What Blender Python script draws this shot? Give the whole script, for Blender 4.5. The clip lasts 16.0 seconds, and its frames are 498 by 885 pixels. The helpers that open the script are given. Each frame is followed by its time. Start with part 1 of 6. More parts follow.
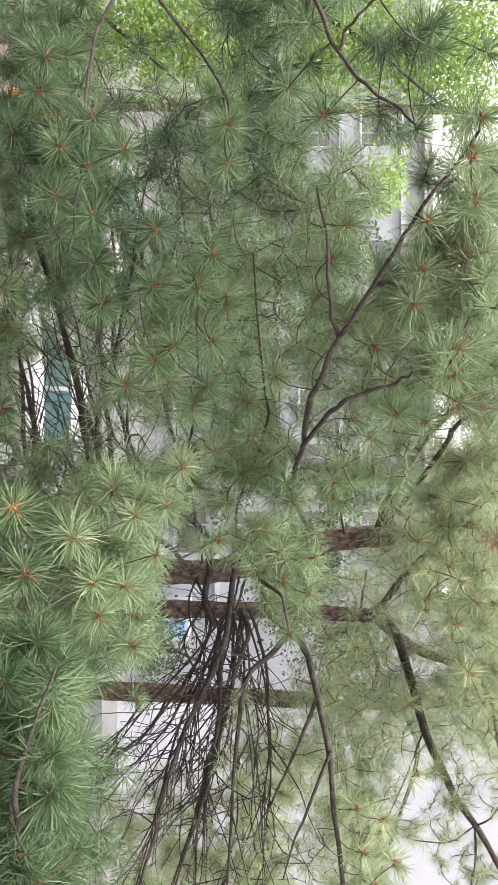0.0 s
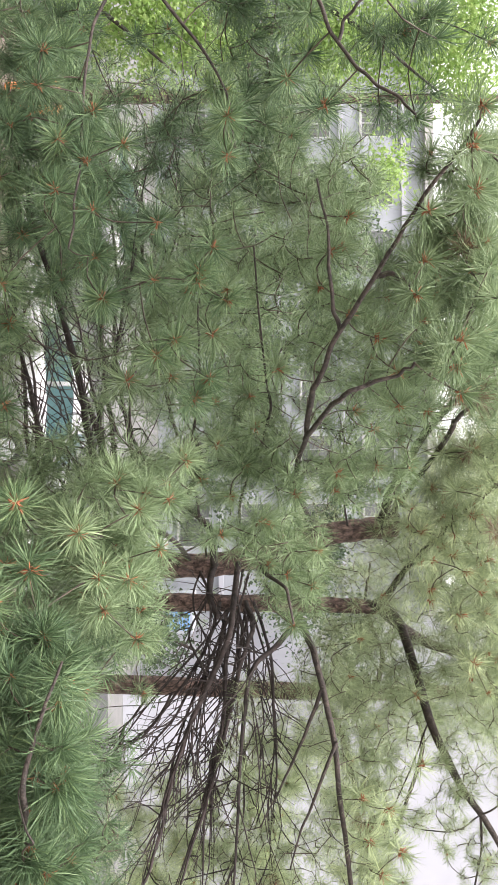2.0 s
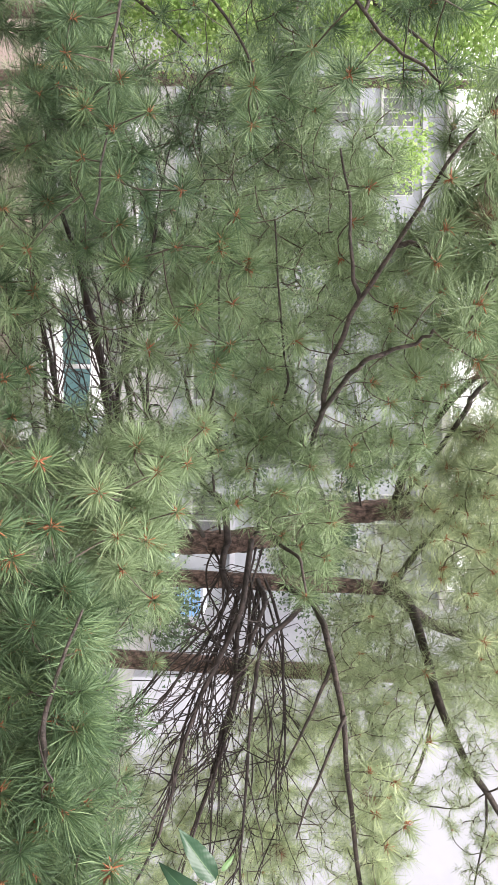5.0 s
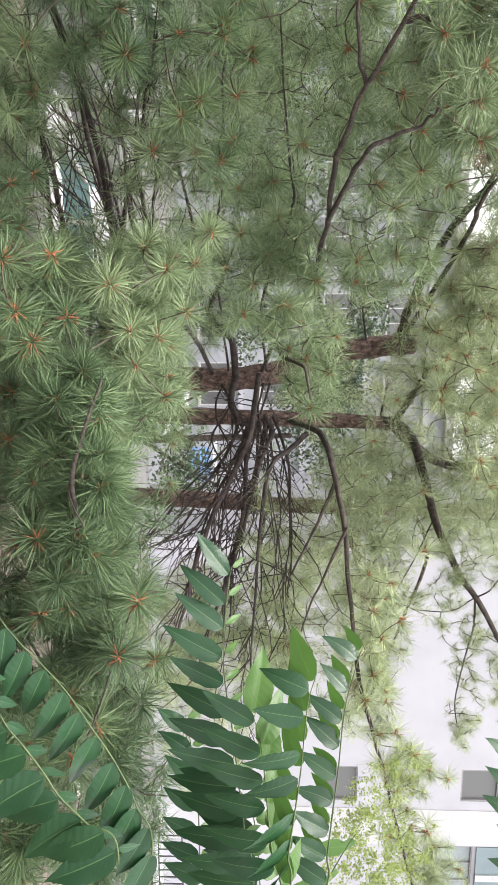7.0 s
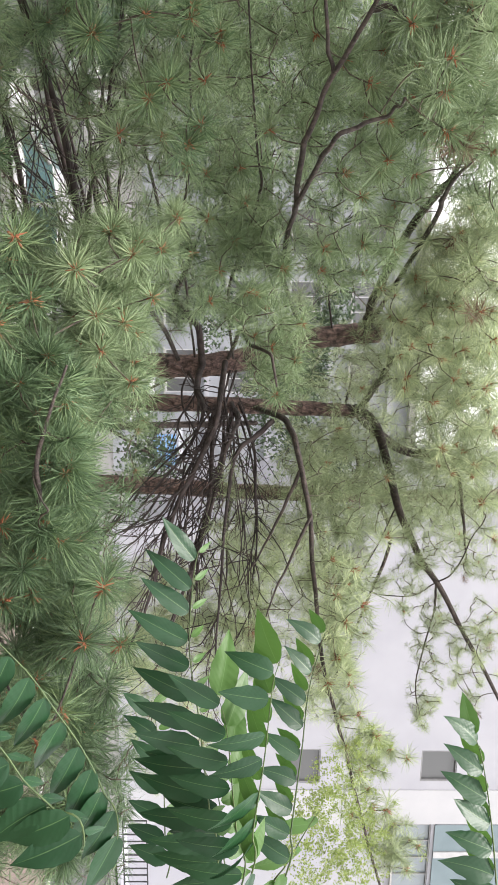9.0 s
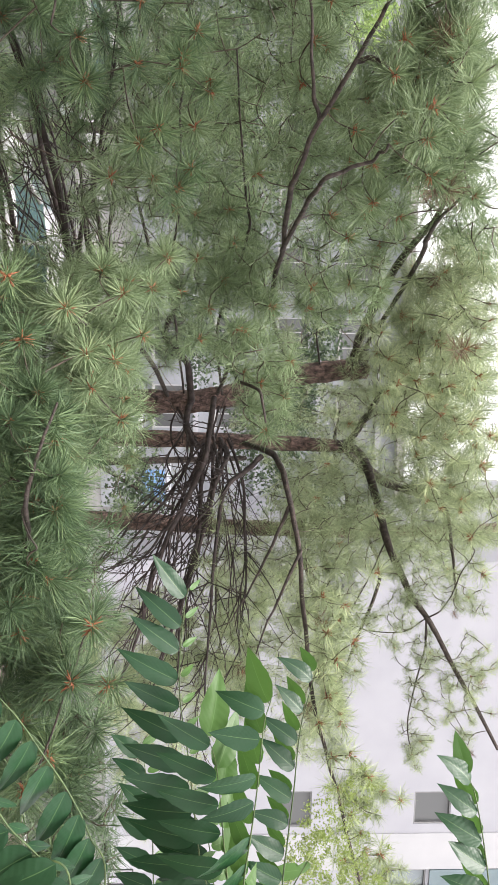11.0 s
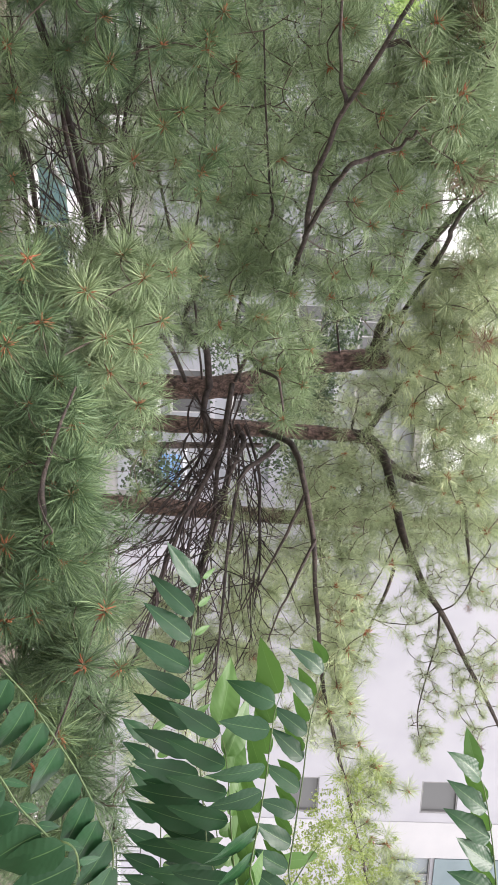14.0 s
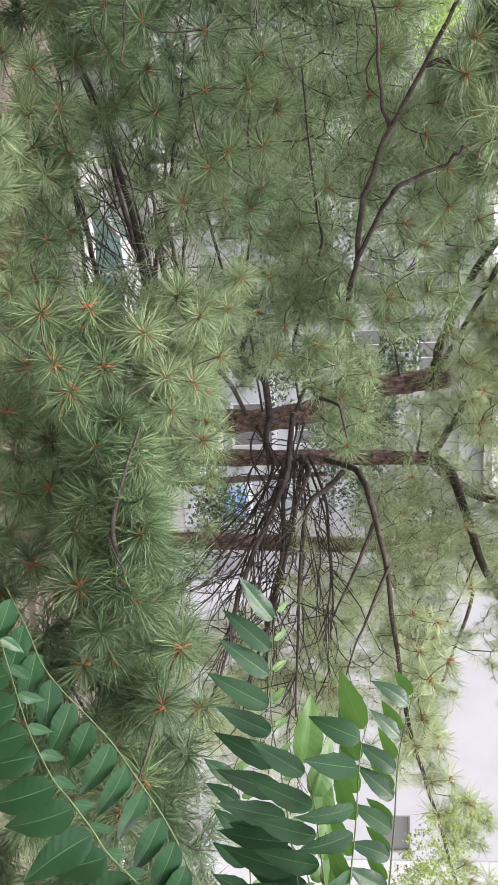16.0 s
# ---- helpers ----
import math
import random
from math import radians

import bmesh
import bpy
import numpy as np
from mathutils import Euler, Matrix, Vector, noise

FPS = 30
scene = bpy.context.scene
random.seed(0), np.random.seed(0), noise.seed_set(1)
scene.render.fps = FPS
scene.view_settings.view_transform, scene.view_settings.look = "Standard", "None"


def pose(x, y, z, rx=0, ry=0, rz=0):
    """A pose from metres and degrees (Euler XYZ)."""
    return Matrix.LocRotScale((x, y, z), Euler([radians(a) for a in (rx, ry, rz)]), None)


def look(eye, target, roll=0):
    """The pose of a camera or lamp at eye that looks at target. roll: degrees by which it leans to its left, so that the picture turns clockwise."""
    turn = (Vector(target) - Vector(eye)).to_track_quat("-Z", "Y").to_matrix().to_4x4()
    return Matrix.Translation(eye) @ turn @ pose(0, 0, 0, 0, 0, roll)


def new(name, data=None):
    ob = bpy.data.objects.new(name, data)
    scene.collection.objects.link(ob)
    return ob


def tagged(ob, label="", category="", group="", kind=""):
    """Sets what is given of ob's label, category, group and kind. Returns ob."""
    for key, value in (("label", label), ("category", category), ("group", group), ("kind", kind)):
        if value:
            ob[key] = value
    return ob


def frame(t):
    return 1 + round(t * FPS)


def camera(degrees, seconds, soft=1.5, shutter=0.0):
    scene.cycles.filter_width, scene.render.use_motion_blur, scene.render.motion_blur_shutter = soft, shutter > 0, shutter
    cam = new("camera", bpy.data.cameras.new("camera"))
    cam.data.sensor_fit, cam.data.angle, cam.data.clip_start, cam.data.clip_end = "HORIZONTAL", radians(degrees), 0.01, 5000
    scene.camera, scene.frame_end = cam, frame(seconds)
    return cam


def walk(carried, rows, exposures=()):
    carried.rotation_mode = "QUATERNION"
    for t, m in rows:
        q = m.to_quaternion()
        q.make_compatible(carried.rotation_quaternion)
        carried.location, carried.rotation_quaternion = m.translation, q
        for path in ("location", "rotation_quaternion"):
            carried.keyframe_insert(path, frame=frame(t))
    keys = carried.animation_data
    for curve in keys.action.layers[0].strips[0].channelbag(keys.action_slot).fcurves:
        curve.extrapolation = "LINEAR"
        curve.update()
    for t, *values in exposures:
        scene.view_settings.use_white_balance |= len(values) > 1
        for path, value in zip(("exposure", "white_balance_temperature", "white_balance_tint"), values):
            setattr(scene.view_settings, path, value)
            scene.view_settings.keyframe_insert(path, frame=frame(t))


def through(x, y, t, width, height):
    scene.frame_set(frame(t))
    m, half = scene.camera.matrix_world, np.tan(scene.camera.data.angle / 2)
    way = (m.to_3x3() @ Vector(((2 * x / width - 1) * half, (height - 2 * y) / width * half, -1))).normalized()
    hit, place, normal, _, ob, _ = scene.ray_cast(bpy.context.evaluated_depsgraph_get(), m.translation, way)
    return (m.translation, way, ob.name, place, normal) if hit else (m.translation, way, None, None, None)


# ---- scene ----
cam = camera(40.30, 16.0, soft=1.0)
EYE, PITCH, LEAN = 4.7, 0.0, -90.0
ROWS = [
    (0, 0.0000, -0.0000, -0.0000, -0.00, 0.00, -0.00),
    (0.5, 0.0009, -0.0029, -0.0014, -0.13, 0.01, -0.04),
    (1, 0.0029, 0.0028, -0.0032, -0.37, 0.18, 0.19),
    (1.5, 0.0014, 0.0006, 0.0014, -0.63, -0.70, -0.22),
    (2, -0.0005, 0.0000, 0.0006, 0.21, -0.59, 0.62),
    (2.5, -0.0008, -0.0009, 0.0016, 0.94, -0.52, 0.84),
    (3, -0.0014, 0.0019, 0.0011, 1.15, -0.28, 1.09),
    (3.5, -0.0022, 0.0067, -0.0006, 1.31, -0.67, 1.10),
    (4, -0.0010, 0.0062, -0.0048, 1.85, -0.17, 1.89),
    (4.5, -0.0019, 0.0088, -0.0149, -1.05, -1.57, 0.27),
    (5, -0.0171, -0.0439, -0.0930, 1.35, -1.33, -0.63),
    (5.2, -0.0246, -0.0585, -0.1498, 3.82, -6.63, -0.28),
    (5.45, -0.0120, -0.1150, -0.2350, 3.40, -11.00, -0.50),
    (5.9, -0.0060, -0.1750, -0.3400, 2.50, -12.40, -0.30),
    (6.6, -0.0040, -0.1970, -0.3780, 2.00, -11.80, -0.10),
    (7.3, -0.0056, -0.2110, -0.3906, 1.94, -11.84, 0.07),
    (7.5, -0.0011, -0.2148, -0.3840, 1.15, -13.11, -0.29),
    (8, -0.0042, -0.2150, -0.3842, -0.40, -13.03, -0.79),
    (8.5, -0.0043, -0.2133, -0.3846, -0.18, -13.20, -1.26),
    (9, -0.0069, -0.2157, -0.3874, -0.79, -12.81, -0.87),
    (10.2, -0.0096, -0.2238, -0.3826, -1.33, -11.13, -0.89),
    (11.5, -0.0123, -0.2318, -0.3778, -1.87, -9.44, -0.91),
    (12, -0.0129, -0.2396, -0.3711, -1.54, -9.87, -1.51),
    (12.5, -0.0121, -0.2269, -0.3755, -1.33, -9.54, -1.45),
    (13, -0.0208, -0.2223, -0.3784, -0.95, -9.46, -1.06),
    (13.5, -0.0162, -0.2137, -0.3807, -0.28, -10.11, -1.02),
    (14, -0.0128, -0.2115, -0.3757, -0.14, -11.03, -2.06),
    (14.5, -0.0136, -0.2111, -0.3751, 0.81, -9.89, -0.92),
    (15, -0.0155, -0.2140, -0.3749, 0.76, -9.42, 0.02),
    (15.5, -0.0154, -0.2037, -0.3786, 2.74, -8.85, 1.84),
    (16, -0.0176, -0.1991, -0.3809, 4.46, -8.35, 2.47),
]
BASE = pose(0, 0, EYE, PITCH) @ pose(0, 0, 0, 0, LEAN)
walk(cam, [(t, BASE @ pose(x, y, z, 90 + pitch, roll, yaw)) for t, x, y, z, yaw, pitch, roll in ROWS],
     exposures=[(0.0, 1.40, 6500, 14), (4.8, 1.45, 6500, 14), (7.3, 1.27, 6500, 13), (8.3, 1.15, 6500, 13), (14.5, 1.15, 6500, 16), (16.0, 1.24, 6500, 14)])

# ---- light ----
SUN_UP, SUN_ROUND = 72.0, 190.0
world = bpy.data.worlds.new("overcast_sky")
scene.world = world
world.use_nodes = True
wn = world.node_tree.nodes
sky = wn.new("ShaderNodeTexSky")
sky.sky_type, sky.sun_disc = "NISHITA", False
sky.sun_elevation, sky.sun_rotation = radians(SUN_UP), radians(SUN_ROUND)
sky.air_density, sky.dust_density, sky.ozone_density = 1.0, 6.0, 1.0
soften = wn.new("ShaderNodeMixRGB")
soften.inputs[0].default_value = 0.75
soften.inputs[2].default_value = (10.4, 10.3, 10.0, 1)
world.node_tree.links.new(sky.outputs[0], soften.inputs[1])
world.node_tree.links.new(soften.outputs[0], wn["Background"].inputs[0])
wn["Background"].inputs[1].default_value = 0.125
sun = new("sun", bpy.data.lights.new("sun", "SUN"))
sun.data.energy, sun.data.angle, sun.data.color = 2.6, radians(12), (1.0, 0.97, 0.93)
sun.matrix_world = look((0, 0, 30), Vector((0, 0, 30)) - Vector((math.sin(radians(SUN_ROUND)) * math.cos(radians(SUN_UP)), math.cos(radians(SUN_ROUND)) * math.cos(radians(SUN_UP)), math.sin(radians(SUN_UP)))))

# ---- materials ----


def material(name, low, high, scale=8.0, rough=0.7, bump=0.2, fine=60.0, metal=0.0, stretch=(1, 1, 1), coat=0.0):
    """A surface whose colour wanders between two tones at two scales, with fine relief."""
    m = bpy.data.materials.new(name)
    m.use_nodes = True
    n, l = m.node_tree.nodes, m.node_tree.links
    b = n["Principled BSDF"]
    co = n.new("ShaderNodeTexCoord")
    mp = n.new("ShaderNodeMapping")
    mp.inputs["Scale"].default_value = stretch
    l.new(co.outputs["Object"], mp.inputs[0])
    a, f = n.new("ShaderNodeTexNoise"), n.new("ShaderNodeTexNoise")
    a.inputs["Scale"].default_value, f.inputs["Scale"].default_value = scale, fine
    a.inputs["Detail"].default_value = 5.0
    l.new(mp.outputs[0], a.inputs["Vector"])
    l.new(mp.outputs[0], f.inputs["Vector"])
    mx = n.new("ShaderNodeMath")
    mx.operation = "MULTIPLY_ADD"
    mx.inputs[1].default_value = 0.4
    l.new(f.outputs["Fac"], mx.inputs[0])
    l.new(a.outputs["Fac"], mx.inputs[2])
    r = n.new("ShaderNodeValToRGB")
    r.color_ramp.elements[0].position, r.color_ramp.elements[1].position = 0.5, 0.9
    r.color_ramp.elements[0].color, r.color_ramp.elements[1].color = (*low, 1), (*high, 1)
    l.new(mx.outputs[0], r.inputs[0])
    l.new(r.outputs[0], b.inputs["Base Color"])
    bp = n.new("ShaderNodeBump")
    bp.inputs["Strength"].default_value, bp.inputs["Distance"].default_value = bump, 0.01
    l.new(mx.outputs[0], bp.inputs["Height"])
    l.new(bp.outputs[0], b.inputs["Normal"])
    b.inputs["Roughness"].default_value, b.inputs["Metallic"].default_value = rough, metal
    b.inputs["Coat Weight"].default_value = coat
    return m


def bark_material(name, low, high, scale):
    """Plated bark: cracks between scales that run along the stem."""
    m = material(name, low, high, 22.0, 0.9, 0.8, 110.0)
    n, l = m.node_tree.nodes, m.node_tree.links
    co = n.new("ShaderNodeTexCoord")
    mp = n.new("ShaderNodeMapping")
    mp.inputs["Scale"].default_value = (1, 1, 0.30)
    v = n.new("ShaderNodeTexVoronoi")
    v.feature = "DISTANCE_TO_EDGE"
    v.inputs["Scale"].default_value = scale
    l.new(co.outputs["Object"], mp.inputs[0])
    l.new(mp.outputs[0], v.inputs["Vector"])
    r = n.new("ShaderNodeMapRange")
    r.inputs[2].default_value = 0.12
    l.new(v.outputs["Distance"], r.inputs[0])
    bp = n.new("ShaderNodeBump")
    bp.inputs["Strength"].default_value, bp.inputs["Distance"].default_value = 0.45, 0.01
    old = n["Principled BSDF"].inputs["Normal"].links[0].from_socket
    l.new(r.outputs[0], bp.inputs["Height"])
    l.new(old, bp.inputs["Normal"])
    l.new(bp.outputs[0], n["Principled BSDF"].inputs["Normal"])
    edge, mixc = n.new("ShaderNodeMapRange"), n.new("ShaderNodeMixRGB")
    edge.inputs[2].default_value = 0.16
    tone = n["Principled BSDF"].inputs["Base Color"].links[0].from_socket
    mixc.inputs[1].default_value = (low[0] * 0.5, low[1] * 0.5, low[2] * 0.5, 1)
    l.new(v.outputs["Distance"], edge.inputs[0])
    edge.inputs[3].default_value = 0.45
    l.new(edge.outputs[0], mixc.inputs[0])
    l.new(tone, mixc.inputs[2])
    l.new(mixc.outputs[0], n["Principled BSDF"].inputs["Base Color"])
    wob = n.new("ShaderNodeTexNoise")
    wob.inputs["Scale"].default_value = 18.0
    add = n.new("ShaderNodeVectorMath")
    add.operation = "MULTIPLY_ADD"
    add.inputs[1].default_value = (0.05, 0.05, 0.05)
    l.new(co.outputs["Object"], wob.inputs["Vector"])
    l.new(wob.outputs["Color"], add.inputs[0])
    l.new(co.outputs["Object"], add.inputs[2])
    l.new(add.outputs[0], mp.inputs[0])
    return m


def leaf_material(name, tones, through=0.25, gloss=0.45, vein=0.0, shine=0.5):
    """Foliage: colour by piece, some light passing through, a waxy surface."""
    m = bpy.data.materials.new(name)
    m.use_nodes = True
    n, l = m.node_tree.nodes, m.node_tree.links
    b = n["Principled BSDF"]
    geo, inf = n.new("ShaderNodeNewGeometry"), n.new("ShaderNodeObjectInfo")
    add = n.new("ShaderNodeMath")
    add.operation = "MULTIPLY_ADD"
    add.inputs[1].default_value = 0.40
    half = n.new("ShaderNodeMath")
    half.operation = "MULTIPLY"
    half.inputs[1].default_value = 0.60
    l.new(geo.outputs["Random Per Island"], half.inputs[0])
    l.new(inf.outputs["Random"], add.inputs[0])
    l.new(half.outputs[0], add.inputs[2])
    r = n.new("ShaderNodeValToRGB")
    e = r.color_ramp.elements
    e[0].color, e[1].color = (*tones[0], 1), (*tones[-1], 1)
    for k, c in enumerate(tones[1:-1]):
        e.new((k + 1) / (len(tones) - 1)).color = (*c, 1)
    l.new(add.outputs[0], r.inputs[0])
    l.new(r.outputs[0], b.inputs["Base Color"])
    b.inputs["Roughness"].default_value, b.inputs["Specular IOR Level"].default_value = gloss, shine
    t = n.new("ShaderNodeBsdfTranslucent")
    l.new(r.outputs[0], t.inputs["Color"])
    mix = n.new("ShaderNodeMixShader")
    mix.inputs[0].default_value = through
    l.new(b.outputs[0], mix.inputs[1])
    l.new(t.outputs[0], mix.inputs[2])
    l.new(mix.outputs[0], n["Material Output"].inputs["Surface"])
    if vein:
        co, w = n.new("ShaderNodeTexCoord"), n.new("ShaderNodeTexWave")
        w.inputs["Scale"].default_value, w.inputs["Distortion"].default_value = vein, 1.5
        l.new(co.outputs["UV"], w.inputs["Vector"])
        sep, ab, lt = n.new("ShaderNodeSeparateXYZ"), n.new("ShaderNodeMath"), n.new("ShaderNodeMapRange")
        ab.operation = "ABSOLUTE"
        lt.inputs[1].default_value, lt.inputs[2].default_value, lt.inputs[3].default_value, lt.inputs[4].default_value = 0.002, 0.007, 0.35, 0.0
        mixc = n.new("ShaderNodeMixRGB")
        mixc.inputs[2].default_value = (0.22, 0.36, 0.14, 1)
        l.new(co.outputs["UV"], sep.inputs[0])
        l.new(sep.outputs[1], ab.inputs[0])
        l.new(ab.outputs[0], lt.inputs[0])
        l.new(lt.outputs[0], mixc.inputs[0])
        l.new(r.outputs[0], mixc.inputs[1])
        l.new(mixc.outputs[0], b.inputs["Base Color"])
        bp = n.new("ShaderNodeBump")
        bp.inputs["Strength"].default_value, bp.inputs["Distance"].default_value = 0.04, 0.004
        l.new(w.outputs["Fac"], bp.inputs["Height"])
        l.new(bp.outputs[0], b.inputs["Normal"])
    return m


def glass_material(name, tint, rough=0.08):
    m = bpy.data.materials.new(name)
    m.use_nodes = True
    b = m.node_tree.nodes["Principled BSDF"]
    b.inputs["Base Color"].default_value = (*tint, 1)
    b.inputs["Roughness"].default_value, b.inputs["Specular IOR Level"].default_value = rough, 0.8
    return m


BARK = bark_material("red_brown_pine_bark", (0.036, 0.024, 0.022), (0.27, 0.178, 0.155), 34.0)
LIMB_BARK = bark_material("grey_brown_limb_bark", (0.022, 0.017, 0.015), (0.085, 0.064, 0.055), 60.0)
DEAD = material("dead_twig_bark", (0.014, 0.0105, 0.010), (0.055, 0.040, 0.037), 20.0, 0.9, 0.4, 120.0)
TWIG = material("young_twig_bark", (0.035, 0.027, 0.021), (0.105, 0.08, 0.056), 30.0, 0.8, 0.3, 150.0)
NEEDLE = leaf_material("pine_needle_green", [(0.07, 0.105, 0.050), (0.155, 0.215, 0.110), (0.25, 0.33, 0.178), (0.375, 0.455, 0.255)], 0.22, 0.45, 0.0, 0.3)
# darker copy of the needle green: crown shade put into the colour
NEEDLE_SHADED = leaf_material("pine_needle_shaded", [(0.036, 0.064, 0.032), (0.08, 0.132, 0.066), (0.15, 0.222, 0.108), (0.26, 0.345, 0.165)], 0.16, 0.45, 0.0, 0.3)
# lighter copy of the needle green: bright light put into the colour
NEEDLE_LIT = leaf_material("pine_needle_lit", [(0.15, 0.185, 0.10), (0.33, 0.395, 0.225), (0.57, 0.635, 0.36)], 0.18, 0.48, 0.0, 0.3)
NEEDLE_DRY = leaf_material("dry_brown_needle", [(0.07, 0.045, 0.03), (0.17, 0.105, 0.065), (0.29, 0.19, 0.11)], 0.15, 0.5)
BUD = material("rust_bud_scale", (0.17, 0.055, 0.028), (0.38, 0.15, 0.07), 90.0, 0.8, 0.6, 300.0)
LEAFLET = leaf_material("dark_glossy_leaflet", [(0.009, 0.038, 0.015), (0.014, 0.054, 0.021), (0.024, 0.080, 0.029)], 0.22, 0.42, 3.0, 0.36)
# leaflet undersides, brightened in colour for light coming through from behind
LEAFLET_BACKLIT = leaf_material("backlit_leaflet_underside", [(0.045, 0.115, 0.026), (0.072, 0.165, 0.034), (0.105, 0.215, 0.044)], 0.4, 0.45, 3.0)
STALK = material("leaf_stalk_green", (0.035, 0.065, 0.022), (0.085, 0.125, 0.04), 40.0, 0.6, 0.1, 150.0)
GINKGO = leaf_material("ginkgo_leaf", [(0.13, 0.235, 0.055), (0.25, 0.38, 0.10), (0.42, 0.53, 0.20)], 0.5, 0.5)
PANICLE = leaf_material("panicle_yellow_green", [(0.13, 0.19, 0.05), (0.22, 0.29, 0.08), (0.34, 0.40, 0.14)], 0.35, 0.6)
HEDGE = leaf_material("dull_green_leaf", [(0.03, 0.05, 0.03), (0.05, 0.082, 0.042), (0.09, 0.13, 0.065)], 0.3, 0.5)
PLASTER = material("white_painted_render", (0.315, 0.318, 0.352), (0.36, 0.362, 0.395), 0.6, 0.85, 0.15, 40.0)
BAY_WHITE = material("bright_white_render", (0.37, 0.373, 0.395), (0.41, 0.412, 0.43), 0.8, 0.8, 0.1, 40.0)
GREY_PLASTER = material("pale_grey_render", (0.22, 0.232, 0.255), (0.31, 0.325, 0.35), 0.7, 0.85, 0.15, 40.0)
BLUE_PANEL = material("pale_blue_panel", (0.125, 0.17, 0.19), (0.155, 0.205, 0.225), 1.2, 0.5, 0.05, 50.0)
ALUMINIUM = material("painted_aluminium", (0.45, 0.48, 0.50), (0.58, 0.61, 0.63), 5.0, 0.4, 0.05, 80.0, 0.4)
WHITE_METAL = material("white_painted_metal", (0.34, 0.34, 0.35), (0.42, 0.42, 0.43), 4.0, 0.4, 0.05, 80.0)
FRAME_GREY = material("grey_window_frame", (0.16, 0.16, 0.165), (0.22, 0.22, 0.225), 6.0, 0.5, 0.05, 80.0)
GLASS = glass_material("dark_window_glass", (0.07, 0.072, 0.075), 0.35)
# reflected light put into the base colour as a pale grey-blue
REFLECTION_GLASS = glass_material("glazing_reflection_tint", (0.17, 0.20, 0.22), 0.25)
TEAL_GLASS = glass_material("teal_car_glass", (0.03, 0.075, 0.08), 0.3)
CAR_WHITE = material("white_car_paint", (0.34, 0.34, 0.35), (0.40, 0.40, 0.41), 2.0, 0.3, 0.02, 200.0, 0.0, (1, 1, 1), 0.5)
BLACK_METAL = material("black_painted_steel", (0.02, 0.02, 0.022), (0.045, 0.045, 0.048), 6.0, 0.5, 0.1, 90.0)
RUBBER = material("black_rubber", (0.018, 0.018, 0.019), (0.035, 0.035, 0.035), 20.0, 0.8, 0.2, 120.0)
BLUE_PAINT = material("blue_painted_sheet", (0.10, 0.22, 0.42), (0.17, 0.32, 0.54), 3.0, 0.5, 0.05, 60.0)
ORANGE = material("orange_plastic", (0.62, 0.19, 0.06), (0.75, 0.27, 0.09), 8.0, 0.5, 0.1, 60.0)
SOIL = material("ground_soil_and_litter", (0.045, 0.045, 0.03), (0.14, 0.125, 0.085), 1.5, 0.95, 0.6, 25.0)
PAVING = material("brown_pink_paving", (0.09, 0.07, 0.06), (0.15, 0.115, 0.10), 1.2, 0.9, 0.25, 30.0)
ASPHALT = material("grey_asphalt", (0.035, 0.035, 0.037), (0.07, 0.07, 0.07), 0.8, 0.9, 0.4, 90.0)
KERB = material("kerb_concrete", (0.30, 0.295, 0.285), (0.42, 0.41, 0.40), 2.0, 0.9, 0.2, 50.0)
KERB_GREY = material("yard_concrete", (0.09, 0.09, 0.088), (0.15, 0.148, 0.145), 1.0, 0.9, 0.2, 40.0)

# ---- building tools ----


def mesh_of(name, verts, faces, mats, index=None, smooth=True):
    """A mesh from arrays of corners and of triangles or quads."""
    verts, faces = np.asarray(verts, np.float32), np.asarray(faces, np.int32)
    me = bpy.data.meshes.new(name)
    me.vertices.add(len(verts))
    me.vertices.foreach_set("co", verts.ravel())
    k = faces.shape[1]
    me.loops.add(faces.size)
    me.loops.foreach_set("vertex_index", faces.ravel())
    me.polygons.add(len(faces))
    me.polygons.foreach_set("loop_start", np.arange(0, faces.size, k, dtype=np.int32))
    me.polygons.foreach_set("use_smooth", np.full(len(faces), smooth))
    for m in mats:
        me.materials.append(m)
    if index is not None:
        me.polygons.foreach_set("material_index", np.asarray(index, np.int32))
    me.update(calc_edges=True)
    return me


def part(name, bm, material_, parent, label="", kind=""):
    """Links a bmesh, or a ready mesh, as one mesh object under a thing or a part."""
    if isinstance(bm, bpy.types.Mesh):
        me = bm
    else:
        me = bpy.data.meshes.new(name)
        bm.to_mesh(me)
        bm.free()
        me.materials.append(material_)
    ob = new(name, me)
    ob.parent = parent
    return tagged(ob, label, kind=kind)


def thing(name, label, category, at=(0, 0, 0), group="", kind=""):
    ob = new(name)
    ob.empty_display_size = 0.1
    ob.location = at
    return tagged(ob, label, category, group, kind)


def box(x0, y0, z0, x1, y1, z1, bevel=0.0, bm=None):
    bm = bm or bmesh.new()
    got = bmesh.ops.create_cube(bm, size=1)["verts"]
    bmesh.ops.scale(bm, vec=(x1 - x0, y1 - y0, z1 - z0), verts=got)
    bmesh.ops.translate(bm, vec=((x0 + x1) / 2, (y0 + y1) / 2, (z0 + z1) / 2), verts=got)
    if bevel:
        bmesh.ops.bevel(bm, geom=list({e for v in got for e in v.link_edges}), offset=bevel, segments=2, affect="EDGES", profile=0.5)
    return bm


